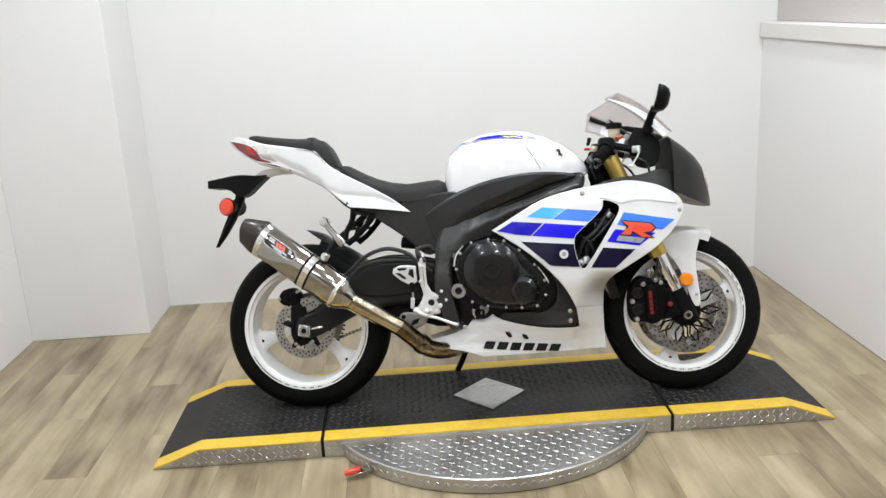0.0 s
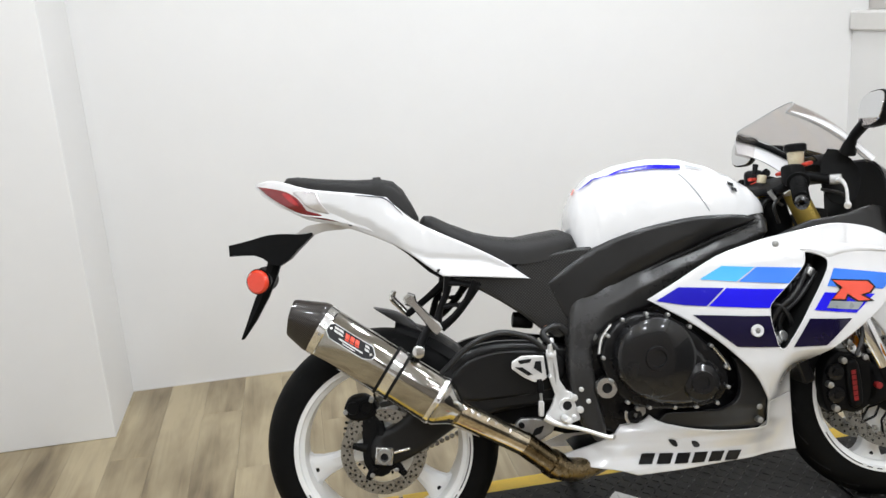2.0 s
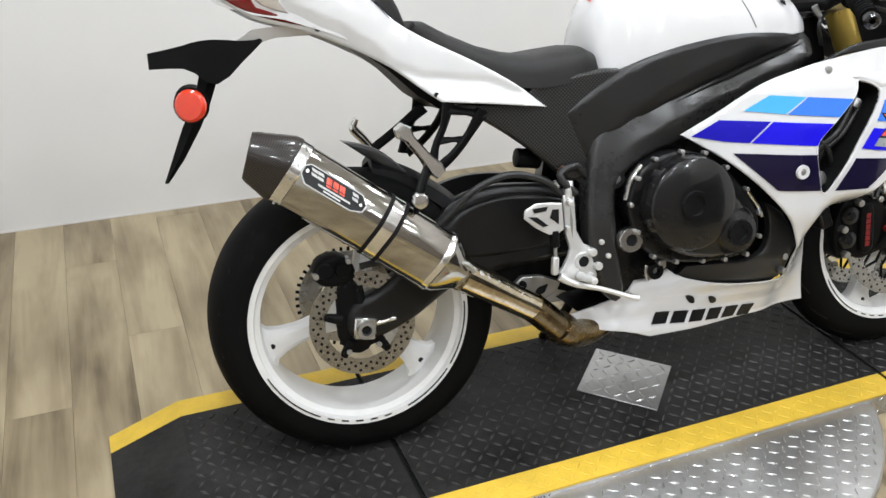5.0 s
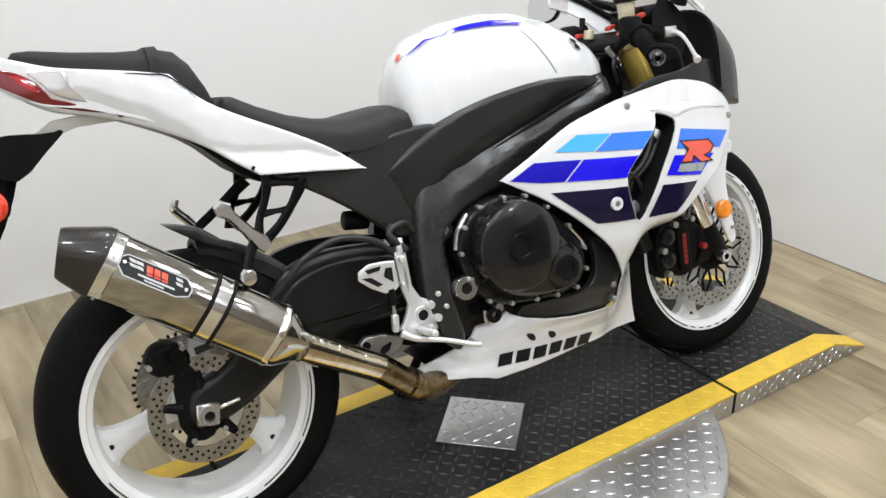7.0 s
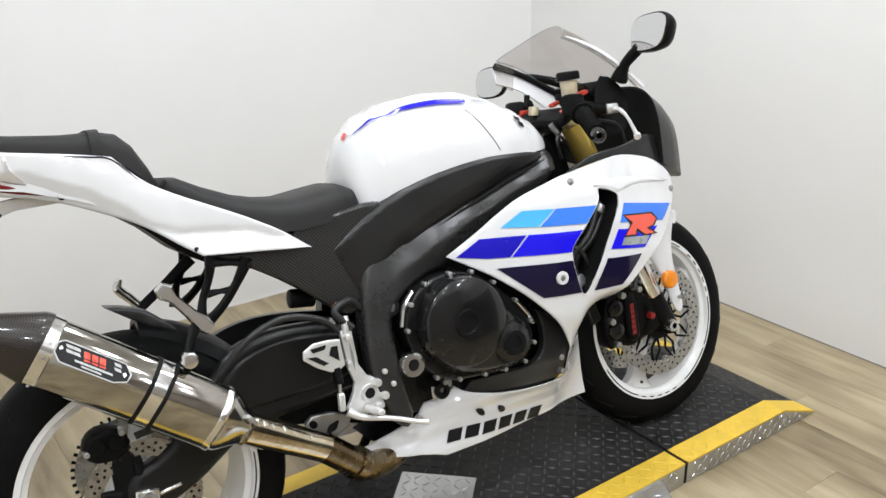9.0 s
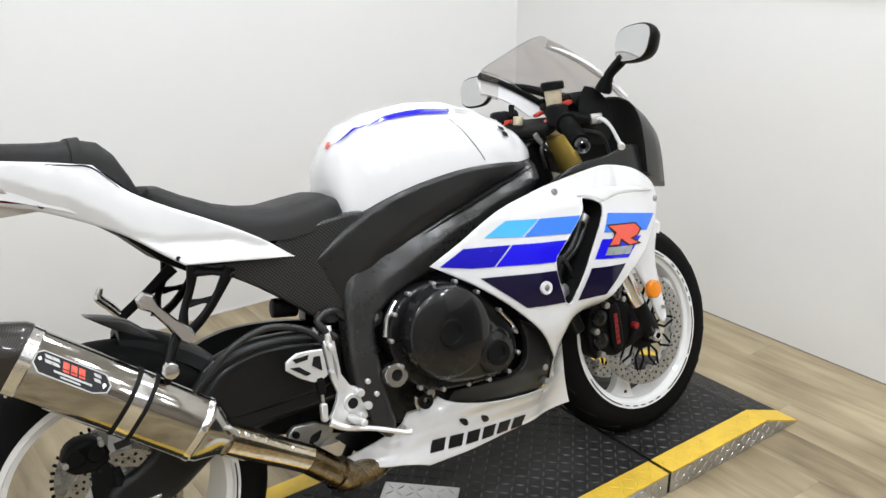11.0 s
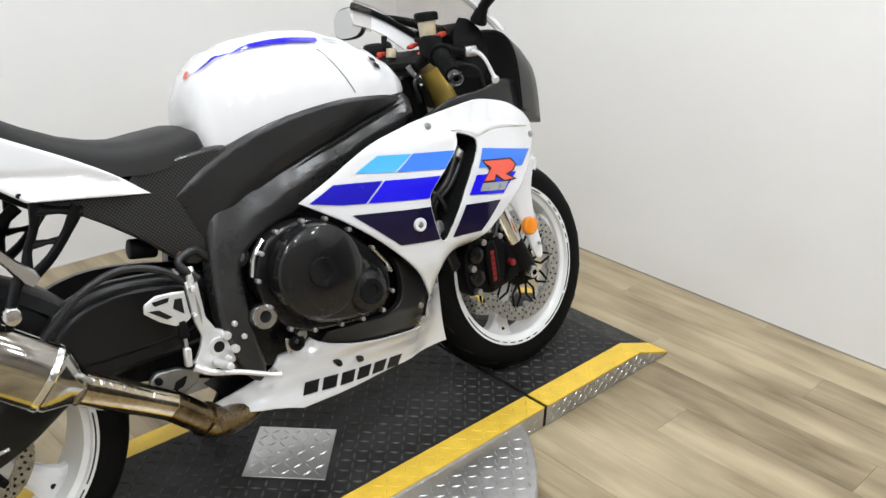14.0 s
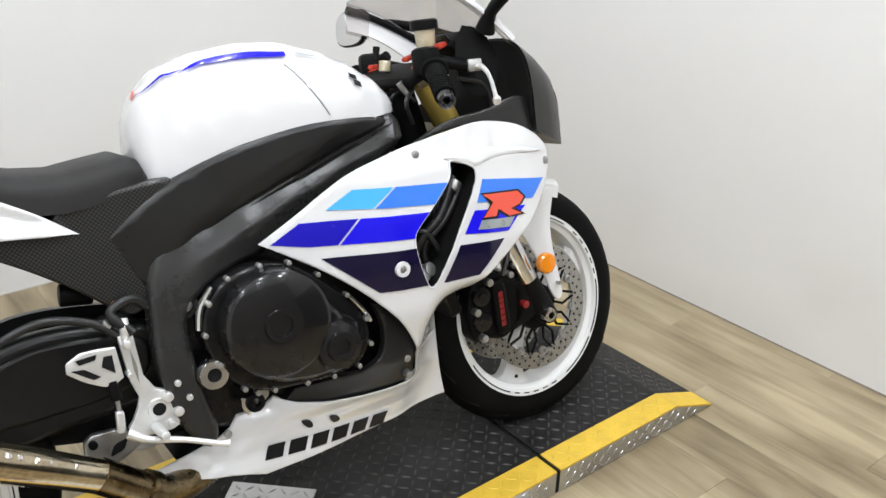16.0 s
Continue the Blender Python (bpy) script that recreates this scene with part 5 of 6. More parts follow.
part("muffler_end", loft([cap_ring(*row) for row in ((0.346, 0.0535, 1.22, 0, 0), (0.351, 0.0550, 1.22, 0, 0), (0.362, 0.0550, 1.20, 0.0008, -0.03), (0.414, 0.0480, 0.98, 0.0120, -0.28), (0.423, 0.0460, 0.92, 0.0135, -0.32), (0.424, 0.0410, 0.86, 0.0135, -0.32), (0.400, 0.036, 0.80, 0.013, -0.30))]), CARBON_WORN, can, "carbon fibre end cap cut upright")
part("muffler_band", loft([muffler_ring(MUF0 + axis * d, r) for d, r in ((0.326, 0.0525), (0.328, 0.0545), (0.348, 0.0545), (0.350, 0.0525))], cap=False), POLISHED, can, "polished rivet band")
part("muffler_cone", loft([muffler_ring(MUF0 + axis * d + Vector((0, 0.01 * (1 - t), 0)), r, tall=1.22 - 0.2 * (1 - t)) for d, r, t in ((0.002, 0.0505, 1), (-0.012, 0.049, 1), (-0.045, 0.036, 0.3), (-0.062, 0.030, 0))]), STEEL, can, "steel inlet cone")
for k in range(8):
    q = muffler_ring(MUF0 + axis * 0.337, 0.0545)[k * 6 + 2]
    m_ = (q - (MUF0 + axis * 0.337)).normalized()
    part("rivet", rod(q - m_ * 0.002, q + m_ * 0.002, 0.0035, 0.0025, 8), CAST_ALU, can)
for d in (0.118, 0.150):
    part("clamp_strap", loft([muffler_ring(MUF0 + axis * (d + e), r) for e, r in ((-0.004, 0.0525), (-0.004, 0.0545), (0.004, 0.0545), (0.004, 0.0525))], cap=False), GAP_BLACK, can, "black rubber-edged clamp strap")
part("clamp_band", loft([muffler_ring(MUF0 + axis * (0.134 + e), r) for e, r in ((-0.012, 0.0525), (-0.012, 0.0538), (0.012, 0.0538), (0.012, 0.0525))], cap=False), POLISHED, can)


UP_CAN = -axis.cross((Vector((0, 1, 0)) - axis * axis.y).normalized())
SIDE_CAN = (axis * axis.y - Vector((0, 1, 0))).normalized()
FLANK_UP = (SIDE_CAN * -0.185 * 0.95 + UP_CAN * 0.46 * 1.22).normalized()
FLANK_OUT = (SIDE_CAN * 0.46 * 1.22 + UP_CAN * 0.185 * 0.95).normalized()


def on_can(d, h, out_=0.0):
    """A place on the can's upper outer flank: d along it, h up across it."""
    return MUF0 + axis * d + SIDE_CAN * (0.0525 * 0.95 * 0.945 + 0.0012) + UP_CAN * 0.0525 * 1.22 * 0.27 + FLANK_UP * h + FLANK_OUT * out_


def flank_plate(corners, out_, m, name, label):
    bm = bmesh.new()
    low = [bm.verts.new(on_can(d, h, out_)) for d, h in corners]
    face = bm.faces.new(low)
    top = bmesh.ops.extrude_face_region(bm, geom=[face])["geom"]
    bmesh.ops.translate(bm, verts=[v for v in top if isinstance(v, bmesh.types.BMVert)], vec=FLANK_OUT * 0.0015)
    return part(name, bm, m, can, label, smooth=False)


flank_plate([(0.190, 0.004), (0.206, 0.020), (0.318, 0.020), (0.327, 0.012), (0.327, -0.006), (0.312, -0.020), (0.214, -0.020), (0.192, -0.010)], 0.0006, CAST_ALU, "name_plate", "bright rim of the name plate")
flank_plate([(0.193, 0.004), (0.207, 0.018), (0.317, 0.018), (0.325, 0.011), (0.325, -0.005), (0.311, -0.018), (0.215, -0.018), (0.194, -0.009)], 0.0012, BLACK_DECAL, "name_plate", "black riveted name plate")
for k in range(3):
    d = 0.238 + 0.014 * k
    flank_plate([(d + 0.004, 0.013), (d + 0.015, 0.013), (d + 0.011, 0.002), (d, 0.002)], 0.0022, RED_DECAL, "plate_mark", "red slanted block mark")
    flank_plate([(d - 0.001, 0.000), (d + 0.010, 0.000), (d + 0.009, -0.003), (d - 0.002, -0.003)], 0.0022, RED_DECAL, "plate_mark", "red slanted block mark")
for d in (0.212, 0.286, 0.299):
    flank_plate([(d + 0.003, 0.014), (d + 0.015, 0.014), (d + 0.011, 0.009), (d - 0.001, 0.009)], 0.0022, CAST_ALU, "plate_mark", "silver slanted block mark")
    flank_plate([(d, 0.006), (d + 0.012, 0.006), (d + 0.008, 0.001), (d - 0.004, 0.001)], 0.0022, CAST_ALU, "plate_mark", "silver slanted block mark")
flank_plate([(0.222, -0.006), (0.290, -0.006), (0.288, -0.0095), (0.220, -0.0095)], 0.0022, CAST_ALU, "plate_mark", "thin silver lettering bar")
flank_plate([(0.240, -0.012), (0.276, -0.012), (0.274, -0.015), (0.238, -0.015)], 0.0022, CAST_ALU, "plate_mark", "thin silver lettering bar")
for d, h in ((0.202, 0.000), (0.318, 0.004)):
    flank_plate([(d - 0.004, h), (d, h + 0.004), (d + 0.004, h), (d, h - 0.004)], 0.0022, POLISHED, "plate_rivet", "small bright rivet")
P0 = MUF0 - axis * 0.055 + Vector((0, 0.01, 0))
P1 = Vector((-0.335, -0.160, 0.280))
part("link_pipe", tube([P0, P0.lerp(P1, 0.35), P0.lerp(P1, 0.7), P1], [0.034, 0.033, 0.0305, 0.0305], 24), PIPE_LIGHT, bike, "straw tinted steel link pipe")
for k in range(7):
    p = P0.lerp(P1, 0.10 + 0.105 * k) + Vector((0, -0.0275 + 0.0008 * k, 0.0245 - 0.0006 * k))
    part("heat_stamp", moved(box((0.015, 0.012, 0.006), pose(0, 0, 0, 0, 0, 0), 0.0028, 2), Matrix.Translation(p) @ (-axis).to_track_quat("X", "Z").to_matrix().to_4x4() @ pose(0, 0, 0, 50, 0, 25 * (k % 3 - 1))), CHROME, bike, "embossed bright mark on the pipe")
part("spring_hook", tube([P0 + axis * 0.012 + Vector((0, -0.034, 0.026)), P0 - axis * 0.004 + Vector((0, -0.040, 0.032)), P0 - axis * 0.020 + Vector((0, -0.034, 0.024))], 0.0045, 8), CAST_ALU, bike, "welded spring hook")
part("cone_weld", loft([muffler_ring(MUF0 + axis * d, r) for d, r in ((-0.002, 0.0505), (0.001, 0.0535), (0.010, 0.0535), (0.013, 0.0524))], cap=False), POLISHED, can, "bright welded rim")
part("mid_pipe", tube([(-0.345, -0.163, 0.288), (-0.29, -0.145, 0.238), (-0.250, -0.130, 0.205), (-0.19, -0.095, 0.188), (-0.10, -0.06, 0.205), (0.02, -0.04, 0.235)], 0.0315, 24), PIPE, bike, "heat-tinted mid pipe")
part("pipe_clamp", tube([(-0.276, -0.1405, 0.2265), (-0.258, -0.1335, 0.2115)], 0.0365, 24, 2), PIPE, bike, "raised clamp ring on the pipe")
hanger = part("muffler_hanger", tube([(-0.600, -0.215, 0.520), (-0.590, -0.212, 0.555), (-0.572, -0.190, 0.590), (-0.545, -0.150, 0.612)], [0.008, 0.014, 0.013, 0.014], 10, squash=0.5), SATIN_BLACK, bike, "black muffler hanger arm")
part("hanger_bolt", rod((-0.591, -0.205, 0.553), (-0.592, -0.236, 0.553), 0.0155, segs=18, bevel=0.003), POLISHED, hanger, "large polished hanger bolt")
part("passenger_peg", loft([[Vector(c) + Vector((0.5, 0, 0.42)).normalized() * a * h * 1.35 + Vector((0, b * 0.016, 0)) for a, b in ((-1, -0.7), (-0.7, -1), (0.7, -1), (1, -0.7), (1, 0.7), (0.7, 1), (-0.7, 1), (-1, 0.7))] for c, h in (((-0.612, -0.165, 0.690), 0.007), ((-0.602, -0.168, 0.678), 0.013), ((-0.592, -0.168, 0.665), 0.007), ((-0.565, -0.17, 0.630), 0.008), ((-0.545, -0.172, 0.604), 0.012), ((-0.535, -0.172, 0.592), 0.009))]), POLISHED, bike, "folded polished passenger foot peg")
for e, far in ((-1, ""), (1, "")):
    v = e * 0.122
    for pts, r in (([(-0.495, v, 0.728), (-0.508, v, 0.680), (-0.528, v + e * 0.004, 0.640), (-0.538, v + e * 0.008, 0.598)], [0.018, 0.011, 0.011, 0.016]), ([(-0.425, v, 0.704), (-0.455, v, 0.660), (-0.490, v + e * 0.004, 0.622), (-0.528, v + e * 0.008, 0.594)], [0.018, 0.012, 0.012, 0.014]),
                   ([(-0.50, v, 0.712), (-0.46, v, 0.704), (-0.42, v, 0.694)], [0.014, 0.009, 0.014]), ([(-0.518, v, 0.650), (-0.490, v, 0.650), (-0.466, v, 0.648)], [0.010, 0.006, 0.010])):
        part("hanger_bracket", tube(pts, r, 10, 6, 0.6), SATIN_BLACK, bike, "black cast hanger bracket rib")
part("far_peg_arm", tube([(-0.49, 0.10, 0.70), (-0.55, 0.11, 0.655), (-0.61, 0.12, 0.612)], [0.016, 0.012, 0.012], 8, squash=0.6), SATIN_BLACK, bike, "black peg arm")
part("far_peg", tube([(-0.642, 0.125, 0.683), (-0.648, 0.13, 0.662), (-0.628, 0.13, 0.637), (-0.606, 0.125, 0.608)], [0.007, 0.011, 0.011, 0.009], 10), POLISHED, bike, "folded polished far foot peg")

# -- rear set, hoses --
RS = lambda u, w: -0.158 - 0.05 * (w < 0.40) * (0.40 - w)
rearset = part("rearset_plate", shell([(-0.268, 0.520), (-0.242, 0.518), (-0.238, 0.440), (-0.222, 0.410), (-0.196, 0.398), (-0.184, 0.366), (-0.194, 0.332), (-0.222, 0.324), (-0.268, 0.334), (-0.280, 0.352), (-0.262, 0.372), (-0.252, 0.402), (-0.262, 0.436)], RS, 0.010, 0.02, 0.002, 1, (0, 1, 2, 3, 6, 8, 9, 11, 12)), REARSET, bike, "bright aluminium rearset plate")
part("rearset_web", shell([(-0.254, 0.492), (-0.250, 0.425), (-0.244, 0.428), (-0.248, 0.492)], on(RS, 0.0005), 0.003, 0.03, 0, 1), CAST_ALU, rearset, "milled slot in the plate")
part("rearset_bore", moved(lathe([(0.0, -0.0015), (0.012, -0.0015), (0.012, 0.002), (0.0, 0.002)], 24), pose(-0.224, -0.1605, 0.372)), GAP_BLACK, rearset, "dark bore")
part("rearset_boss", moved(lathe([(0.012, -0.004), (0.019, -0.004), (0.020, -0.001), (0.020, 0.004), (0.012, 0.004)], 28, closed=True), pose(-0.224, -0.160, 0.372)), REARSET, rearset, "turned ring boss")
part("upper_fitting", tube([(-0.256, -0.155, 0.512), (-0.253, -0.157, 0.530), (-0.250, -0.155, 0.548)], [0.008, 0.009, 0.006], 10), REARSET, rearset, "upright hose fitting")
part("heel_guard", shell([(-0.366, 0.488), (-0.347, 0.508), (-0.318, 0.512), (-0.276, 0.506), (-0.272, 0.450), (-0.292, 0.438), (-0.318, 0.446), (-0.352, 0.472)], lambda u, w: -0.172, 0.005, 0.02, 0.0018, 1, (3, 4)), REARSET, rearset, "pointed silver heel guard")
for pts in ([(-0.343, 0.500), (-0.308, 0.502), (-0.312, 0.493), (-0.338, 0.491)], [(-0.352, 0.484), (-0.332, 0.482), (-0.308, 0.462), (-0.320, 0.460)], [(-0.298, 0.495), (-0.284, 0.494), (-0.284, 0.462), (-0.304, 0.478)]):
    part("guard_slot", shell(pts, lambda u, w: -0.1735, 0.003, 0.03, 0, 1, range(6)), GAP_BLACK, rearset, "dark cut-out slot")
part("master_cylinder", rod((-0.292, -0.165, 0.448), (-0.290, -0.165, 0.412), 0.010, bevel=0.002), SATIN_BLACK, rearset, "small black brake master cylinder")
part("push_rod", rod((-0.290, -0.165, 0.42), (-0.290, -0.165, 0.37), 0.004), CAST_ALU, rearset)
part("clevis", box((0.014, 0.016, 0.040), pose(-0.292, -0.166, 0.372, 0, 4, 0), 0.003), REARSET, rearset)
for u, w, r in ((-0.256, 0.505, 0.007), (-0.262, 0.450, 0.005), (-0.206, 0.392, 0.009), (-0.193, 0.360, 0.009), (-0.208, 0.340, 0.007), (-0.186, 0.412, 0.006), (-0.170, 0.380, 0.006)):
    part("rearset_bolt", rod((u, -0.148, w), (u, -0.174, w), r, segs=14, bevel=0.0015), REARSET, rearset)
part("brake_pedal", tube([(-0.285, -0.175, 0.350), (-0.255, -0.185, 0.332), (-0.20, -0.20, 0.318), (-0.146, -0.222, 0.300), (-0.128, -0.228, 0.296)], [0.010, 0.007, 0.0055, 0.0055, 0.007], 10), REARSET, rearset, "bright brake pedal")
part("foot_peg", rod((-0.235, -0.165, 0.342), (-0.235, -0.240, 0.350), 0.010, 0.008, bevel=0.002), REARSET, rearset, "knurled foot peg")
part("stand_bracket", shell([(-0.354, 0.312), (-0.345, 0.328), (-0.325, 0.334), (-0.256, 0.322), (-0.236, 0.298), (-0.280, 0.272), (-0.304, 0.262), (-0.351, 0.276)], lambda u, w: -0.085, 0.014, 0.02, 0.003, 1), CAST_ALU, bike, "cast lower bracket")
part("bracket_slot", shell([(-0.316, 0.290), (-0.284, 0.312), (-0.270, 0.302), (-0.302, 0.276)], lambda u, w: -0.0865, 0.003, 0.03, 0, 1), GAP_BLACK, bike, "dark slot in the bracket")
part("bracket_bolt", rod((-0.336, -0.08, 0.315), (-0.336, -0.096, 0.315), 0.008, segs=14, bevel=0.002), SATIN_BLACK, bike)
part("suspension_link", shell([(-0.15, 0.40), (-0.46, 0.40), (-0.47, 0.345), (-0.40, 0.318), (-0.30, 0.300), (-0.15, 0.25)], lambda u, w: -0.05, 0.10, 0.05, 0.006, 2), SATIN_BLACK, bike, "black suspension linkage")
part("brake_hose", tube([(-0.262, -0.150, 0.515), (-0.305, -0.150, 0.552), (-0.38, -0.15, 0.572), (-0.457, -0.15, 0.548), (-0.52, -0.145, 0.495), (-0.60, -0.13, 0.43), (-0.70, -0.125, 0.41)], 0.0075, 10), HOSE, bike, "black rear brake hose")
part("brake_hose", tube([(-0.24, -0.16, 0.52), (-0.27, -0.15, 0.56), (-0.23, -0.14, 0.575), (-0.20, -0.13, 0.55)], 0.0085, 10), HOSE, bike, "black reservoir hose")
part("hose_end", rod((-0.285, -0.150, 0.548), (-0.276, -0.150, 0.536), 0.006, segs=12), CAST_ALU, bike, "small silver hose fitting")
part("hose_end", rod((-0.268, -0.140, 0.565), (-0.256, -0.140, 0.575), 0.006, segs=12), COPPER, bike, "copper coloured hose fitting")
part("shock_reservoir", rod((-0.335, -0.060, 0.592), (-0.280, -0.060, 0.584), 0.021, bevel=0.004), SATIN_BLACK, bike, "black shock reservoir")
part("side_stand", tube([(-0.10, 0.13, 0.22), (-0.13, 0.19, 0.12), (-0.16, 0.245, 0.055)], [0.014, 0.012, 0.011], 10), SATIN_BLACK, bike, "black extended side stand")

# -- front end --
RAKE = Vector((-0.250, 0, 0.535)).normalized()
HEAD = Vector((0.45, 0, 0.85))
FORK = Matrix.Translation(HEAD) @ pose(0, 0, 0, 3.6) @ Matrix.Translation(-HEAD)
for s in (-1, 1):
    y = s * 0.095 + 0.008
    foot = Vector((FRONT.x + 0.008, y, FRONT.z))
    leg = part("fork_leg", rod(foot + RAKE * 0.10, foot + RAKE * 0.245, 0.026, bevel=0.002), CHROME, bike, "polished lower fork leg")
    leg.matrix_local = FORK
    part("fork_collar", rod(foot + RAKE * 0.240, foot + RAKE * 0.295, 0.0325, bevel=0.005), GOLD, leg, "gold anodised collar")
    part("upper_tube", rod(foot + RAKE * 0.29, foot + RAKE * 0.64, 0.030), GOLD, leg, "gold upper fork tube")
    part("fork_foot", loft([[foot + RAKE * d + Vector((0.0 + 0.03 * c, 0.024 * sn * s, 0.0)) * k for c, sn in ((math.cos(2 * math.pi * j / 14), math.sin(2 * math.pi * j / 14)) for j in range(14))] for d, k in ((-0.035, 0.7), (-0.01, 1.15), (0.05, 1.05), (0.13, 0.95))]), SATIN_BLACK, leg, "black axle clamp foot")
    part("axle_end", moved(lathe([(0.008, -0.010), (0.015, -0.010), (0.017, -0.006), (0.017, 0.012), (0.008, 0.012)], 24, closed=True), pose(FRONT.x, y + s * 0.034, FRONT.z) @ Matrix.Diagonal((1, 1 if s < 0 else -1, 1, 1))), POLISHED, leg, "hollow polished axle end")
    cal = part("front_caliper", shell([(0.498, 0.400), (0.535, 0.440), (0.575, 0.424), (0.610, 0.425), (0.648, 0.375), (0.655, 0.30), (0.588, 0.256), (0.545, 0.272), (0.504, 0.264), (0.490, 0.33)], lambda u, w: -0.100, 0.071, 0.012, 0.008, 3, mirror=s > 0), SATIN_BLACK, bike, "black radial front brake caliper")
    cal.matrix_local = FORK
    part("caliper_bridge", shell([(0.552, 0.405), (0.568, 0.416), (0.588, 0.408), (0.596, 0.345), (0.600, 0.288), (0.580, 0.276), (0.562, 0.286), (0.556, 0.345)], lambda u, w: -0.116, 0.022, 0.01, 0.008, 3, mirror=s > 0), SATIN_BLACK, cal, "rounded bridge of the caliper")
    for k in range(6):
        w = 0.300 + 0.0145 * k
        part("caliper_mark", shell([(0.570 - 0.001 * k, w), (0.582 - 0.001 * k, w + 0.001), (0.5815 - 0.001 * k, w + 0.0130), (0.5695 - 0.001 * k, w + 0.0120)], lambda u, w: -0.1175, 0.003, 0.02, 0, 1, range(4), mirror=s > 0), DARK_RED, cal, "dark red lettering bar")
    for w in (0.380, 0.318):
        part("piston_housing", moved(lathe([(0.0, -0.010), (0.010, -0.010), (0.012, -0.007), (0.022, -0.006), (0.026, 0.0), (0.026, 0.010)], 28), pose(0.527, s * 0.102, w) @ Matrix.Diagonal((1, 1 if s < 0 else -1, 1, 1))), GLOSS_BLACK, cal, "round piston housing")
    part("caliper_arm", shell([(0.615, 0.40), (0.665, 0.385), (0.705, 0.31), (0.66, 0.280), (0.60, 0.275), (0.625, 0.32)], lambda u, w: -0.100, 0.03, 0.04, 0.006, 2, mirror=s > 0), SATIN_BLACK, cal)
    for u, w in ((0.546, 0.412), (0.507, 0.349), (0.522, 0.282), (0.642, 0.335)):
        part("caliper_bolt", rod((u, s * 0.098, w), (u, s * 0.118, w), 0.009, segs=14, bevel=0.002), DARK_RED if u == 0.642 else CAST_ALU, cal)
    part("front_hose", tube([(0.575, s * 0.10, 0.42), (0.60, s * 0.09, 0.48), (0.58, s * 0.08, 0.56), (0.52, s * 0.07, 0.66)], 0.006, 8), HOSE, bike)
part("fork_bracket", shell([(0.560, 0.456), (0.588, 0.462), (0.606, 0.410), (0.585, 0.404)], lambda u, w: -0.062, 0.010, 0.02, 0.002, 1), POLISHED, bike, "bright fork bracket")
for u, w in ((0.592, 0.418), (0.612, 0.408), (0.570, 0.452)):
    part("fork_bolt", rod((u, -0.055, w), (u, -0.080, w), 0.008, segs=14, bevel=0.002), CAST_ALU, bike)
# Front fender.
fender = part("front_fender", loft([[Vector((FRONT.x + r * math.cos(a), y + 0.012, FRONT.z + r * math.sin(a))) for y, r in ((-h, 0.272), (-h * 0.95, 0.300), (-h * 0.6, 0.314), (0, 0.318), (h * 0.6, 0.314), (h * 0.95, 0.300), (h, 0.272), (h * 0.88, 0.294), (0, 0.311), (-h * 0.88, 0.294))]
                                    for a, h in ((radians(70 + 5 * k), 0.048 + 0.025 * min(1, k / 4)) for k in range(15))]), WHITE_PAINT, bike, "white front fender")
for s in (False, True):
    part("fender_side", shell([(0.610, 0.545), (0.650, 0.585), (0.720, 0.600), (0.765, 0.588), (0.748, 0.532), (0.738, 0.465), (0.755, 0.335), (0.742, 0.315), (0.724, 0.325), (0.690, 0.44), (0.655, 0.50)], lambda u, w: -0.070 - 0.08 * max(0, 0.52 - w), 0.008, 0.03, 0.003, 3, mirror=s), WHITE_PAINT, fender, "white fender leg")
    y = 0.098 if s else -0.098
    part("amber_reflector", moved(lathe([(0.0, -0.011), (0.020, -0.010), (0.024, -0.006), (0.025, 0.006), (0.0, 0.006)], 32), pose(0.700, y, 0.419) @ Matrix.Diagonal((1, -1 if s else 1, 1, 1))), AMBER, fender, "round amber reflector")
    part("fender_screw", rod((0.735, y * 0.9, 0.362), (0.735, y * 1.0, 0.362), 0.005, segs=10), CAST_ALU, fender)

# -- cockpit, nose, screen, mirrors --
NOSE = [(0.652, 0.942, 0.742, 0.172), (0.70, 0.908, 0.715, 0.158), (0.74, 0.873, 0.700, 0.136), (0.767, 0.841, 0.690, 0.107), (0.790, 0.788, 0.684, 0.078), (0.802, 0.738, 0.682, 0.052), (0.809, 0.703, 0.682, 0.029)]
nose = part("nose_cowl", loft([arch(u, t, b, h, 0.5, 0.5, 32) for u, t, b, h in NOSE]), COVER_BLACK, bike, "satin black nose cowl")
# Black sheet over the cowl's closed end paints in the shade of a hollow.
part("nose_hollow_sheet", loft([arch(u, 0.936, 0.755, 0.167, 0.5, 0.5, 32) for u in (0.6485, 0.6505)]), GAP_BLACK, nose, "black sheet drawn as the dark hollow behind the nose cowl")
nose_top, nose_low, nose_half = (curve_of([(r[0], r[k]) for r in NOSE]) for k in (1, 2, 3))


def nose_side(u, w):
    e = min(max((w - nose_low(u)) / (nose_top(u) - nose_low(u)), 0), 1) ** 2
    return -max(1 - e * e, 0) ** 0.25 * nose_half(u)


part("nose_light", shell([(0.762, 0.838), (0.778, 0.812), (0.797, 0.748), (0.800, 0.722), (0.786, 0.738), (0.768, 0.800)], on(nose_side, 0.003), 0.006, 0.012, 0.001, 2), TAIL_RED, nose, "red glossy lens strip")
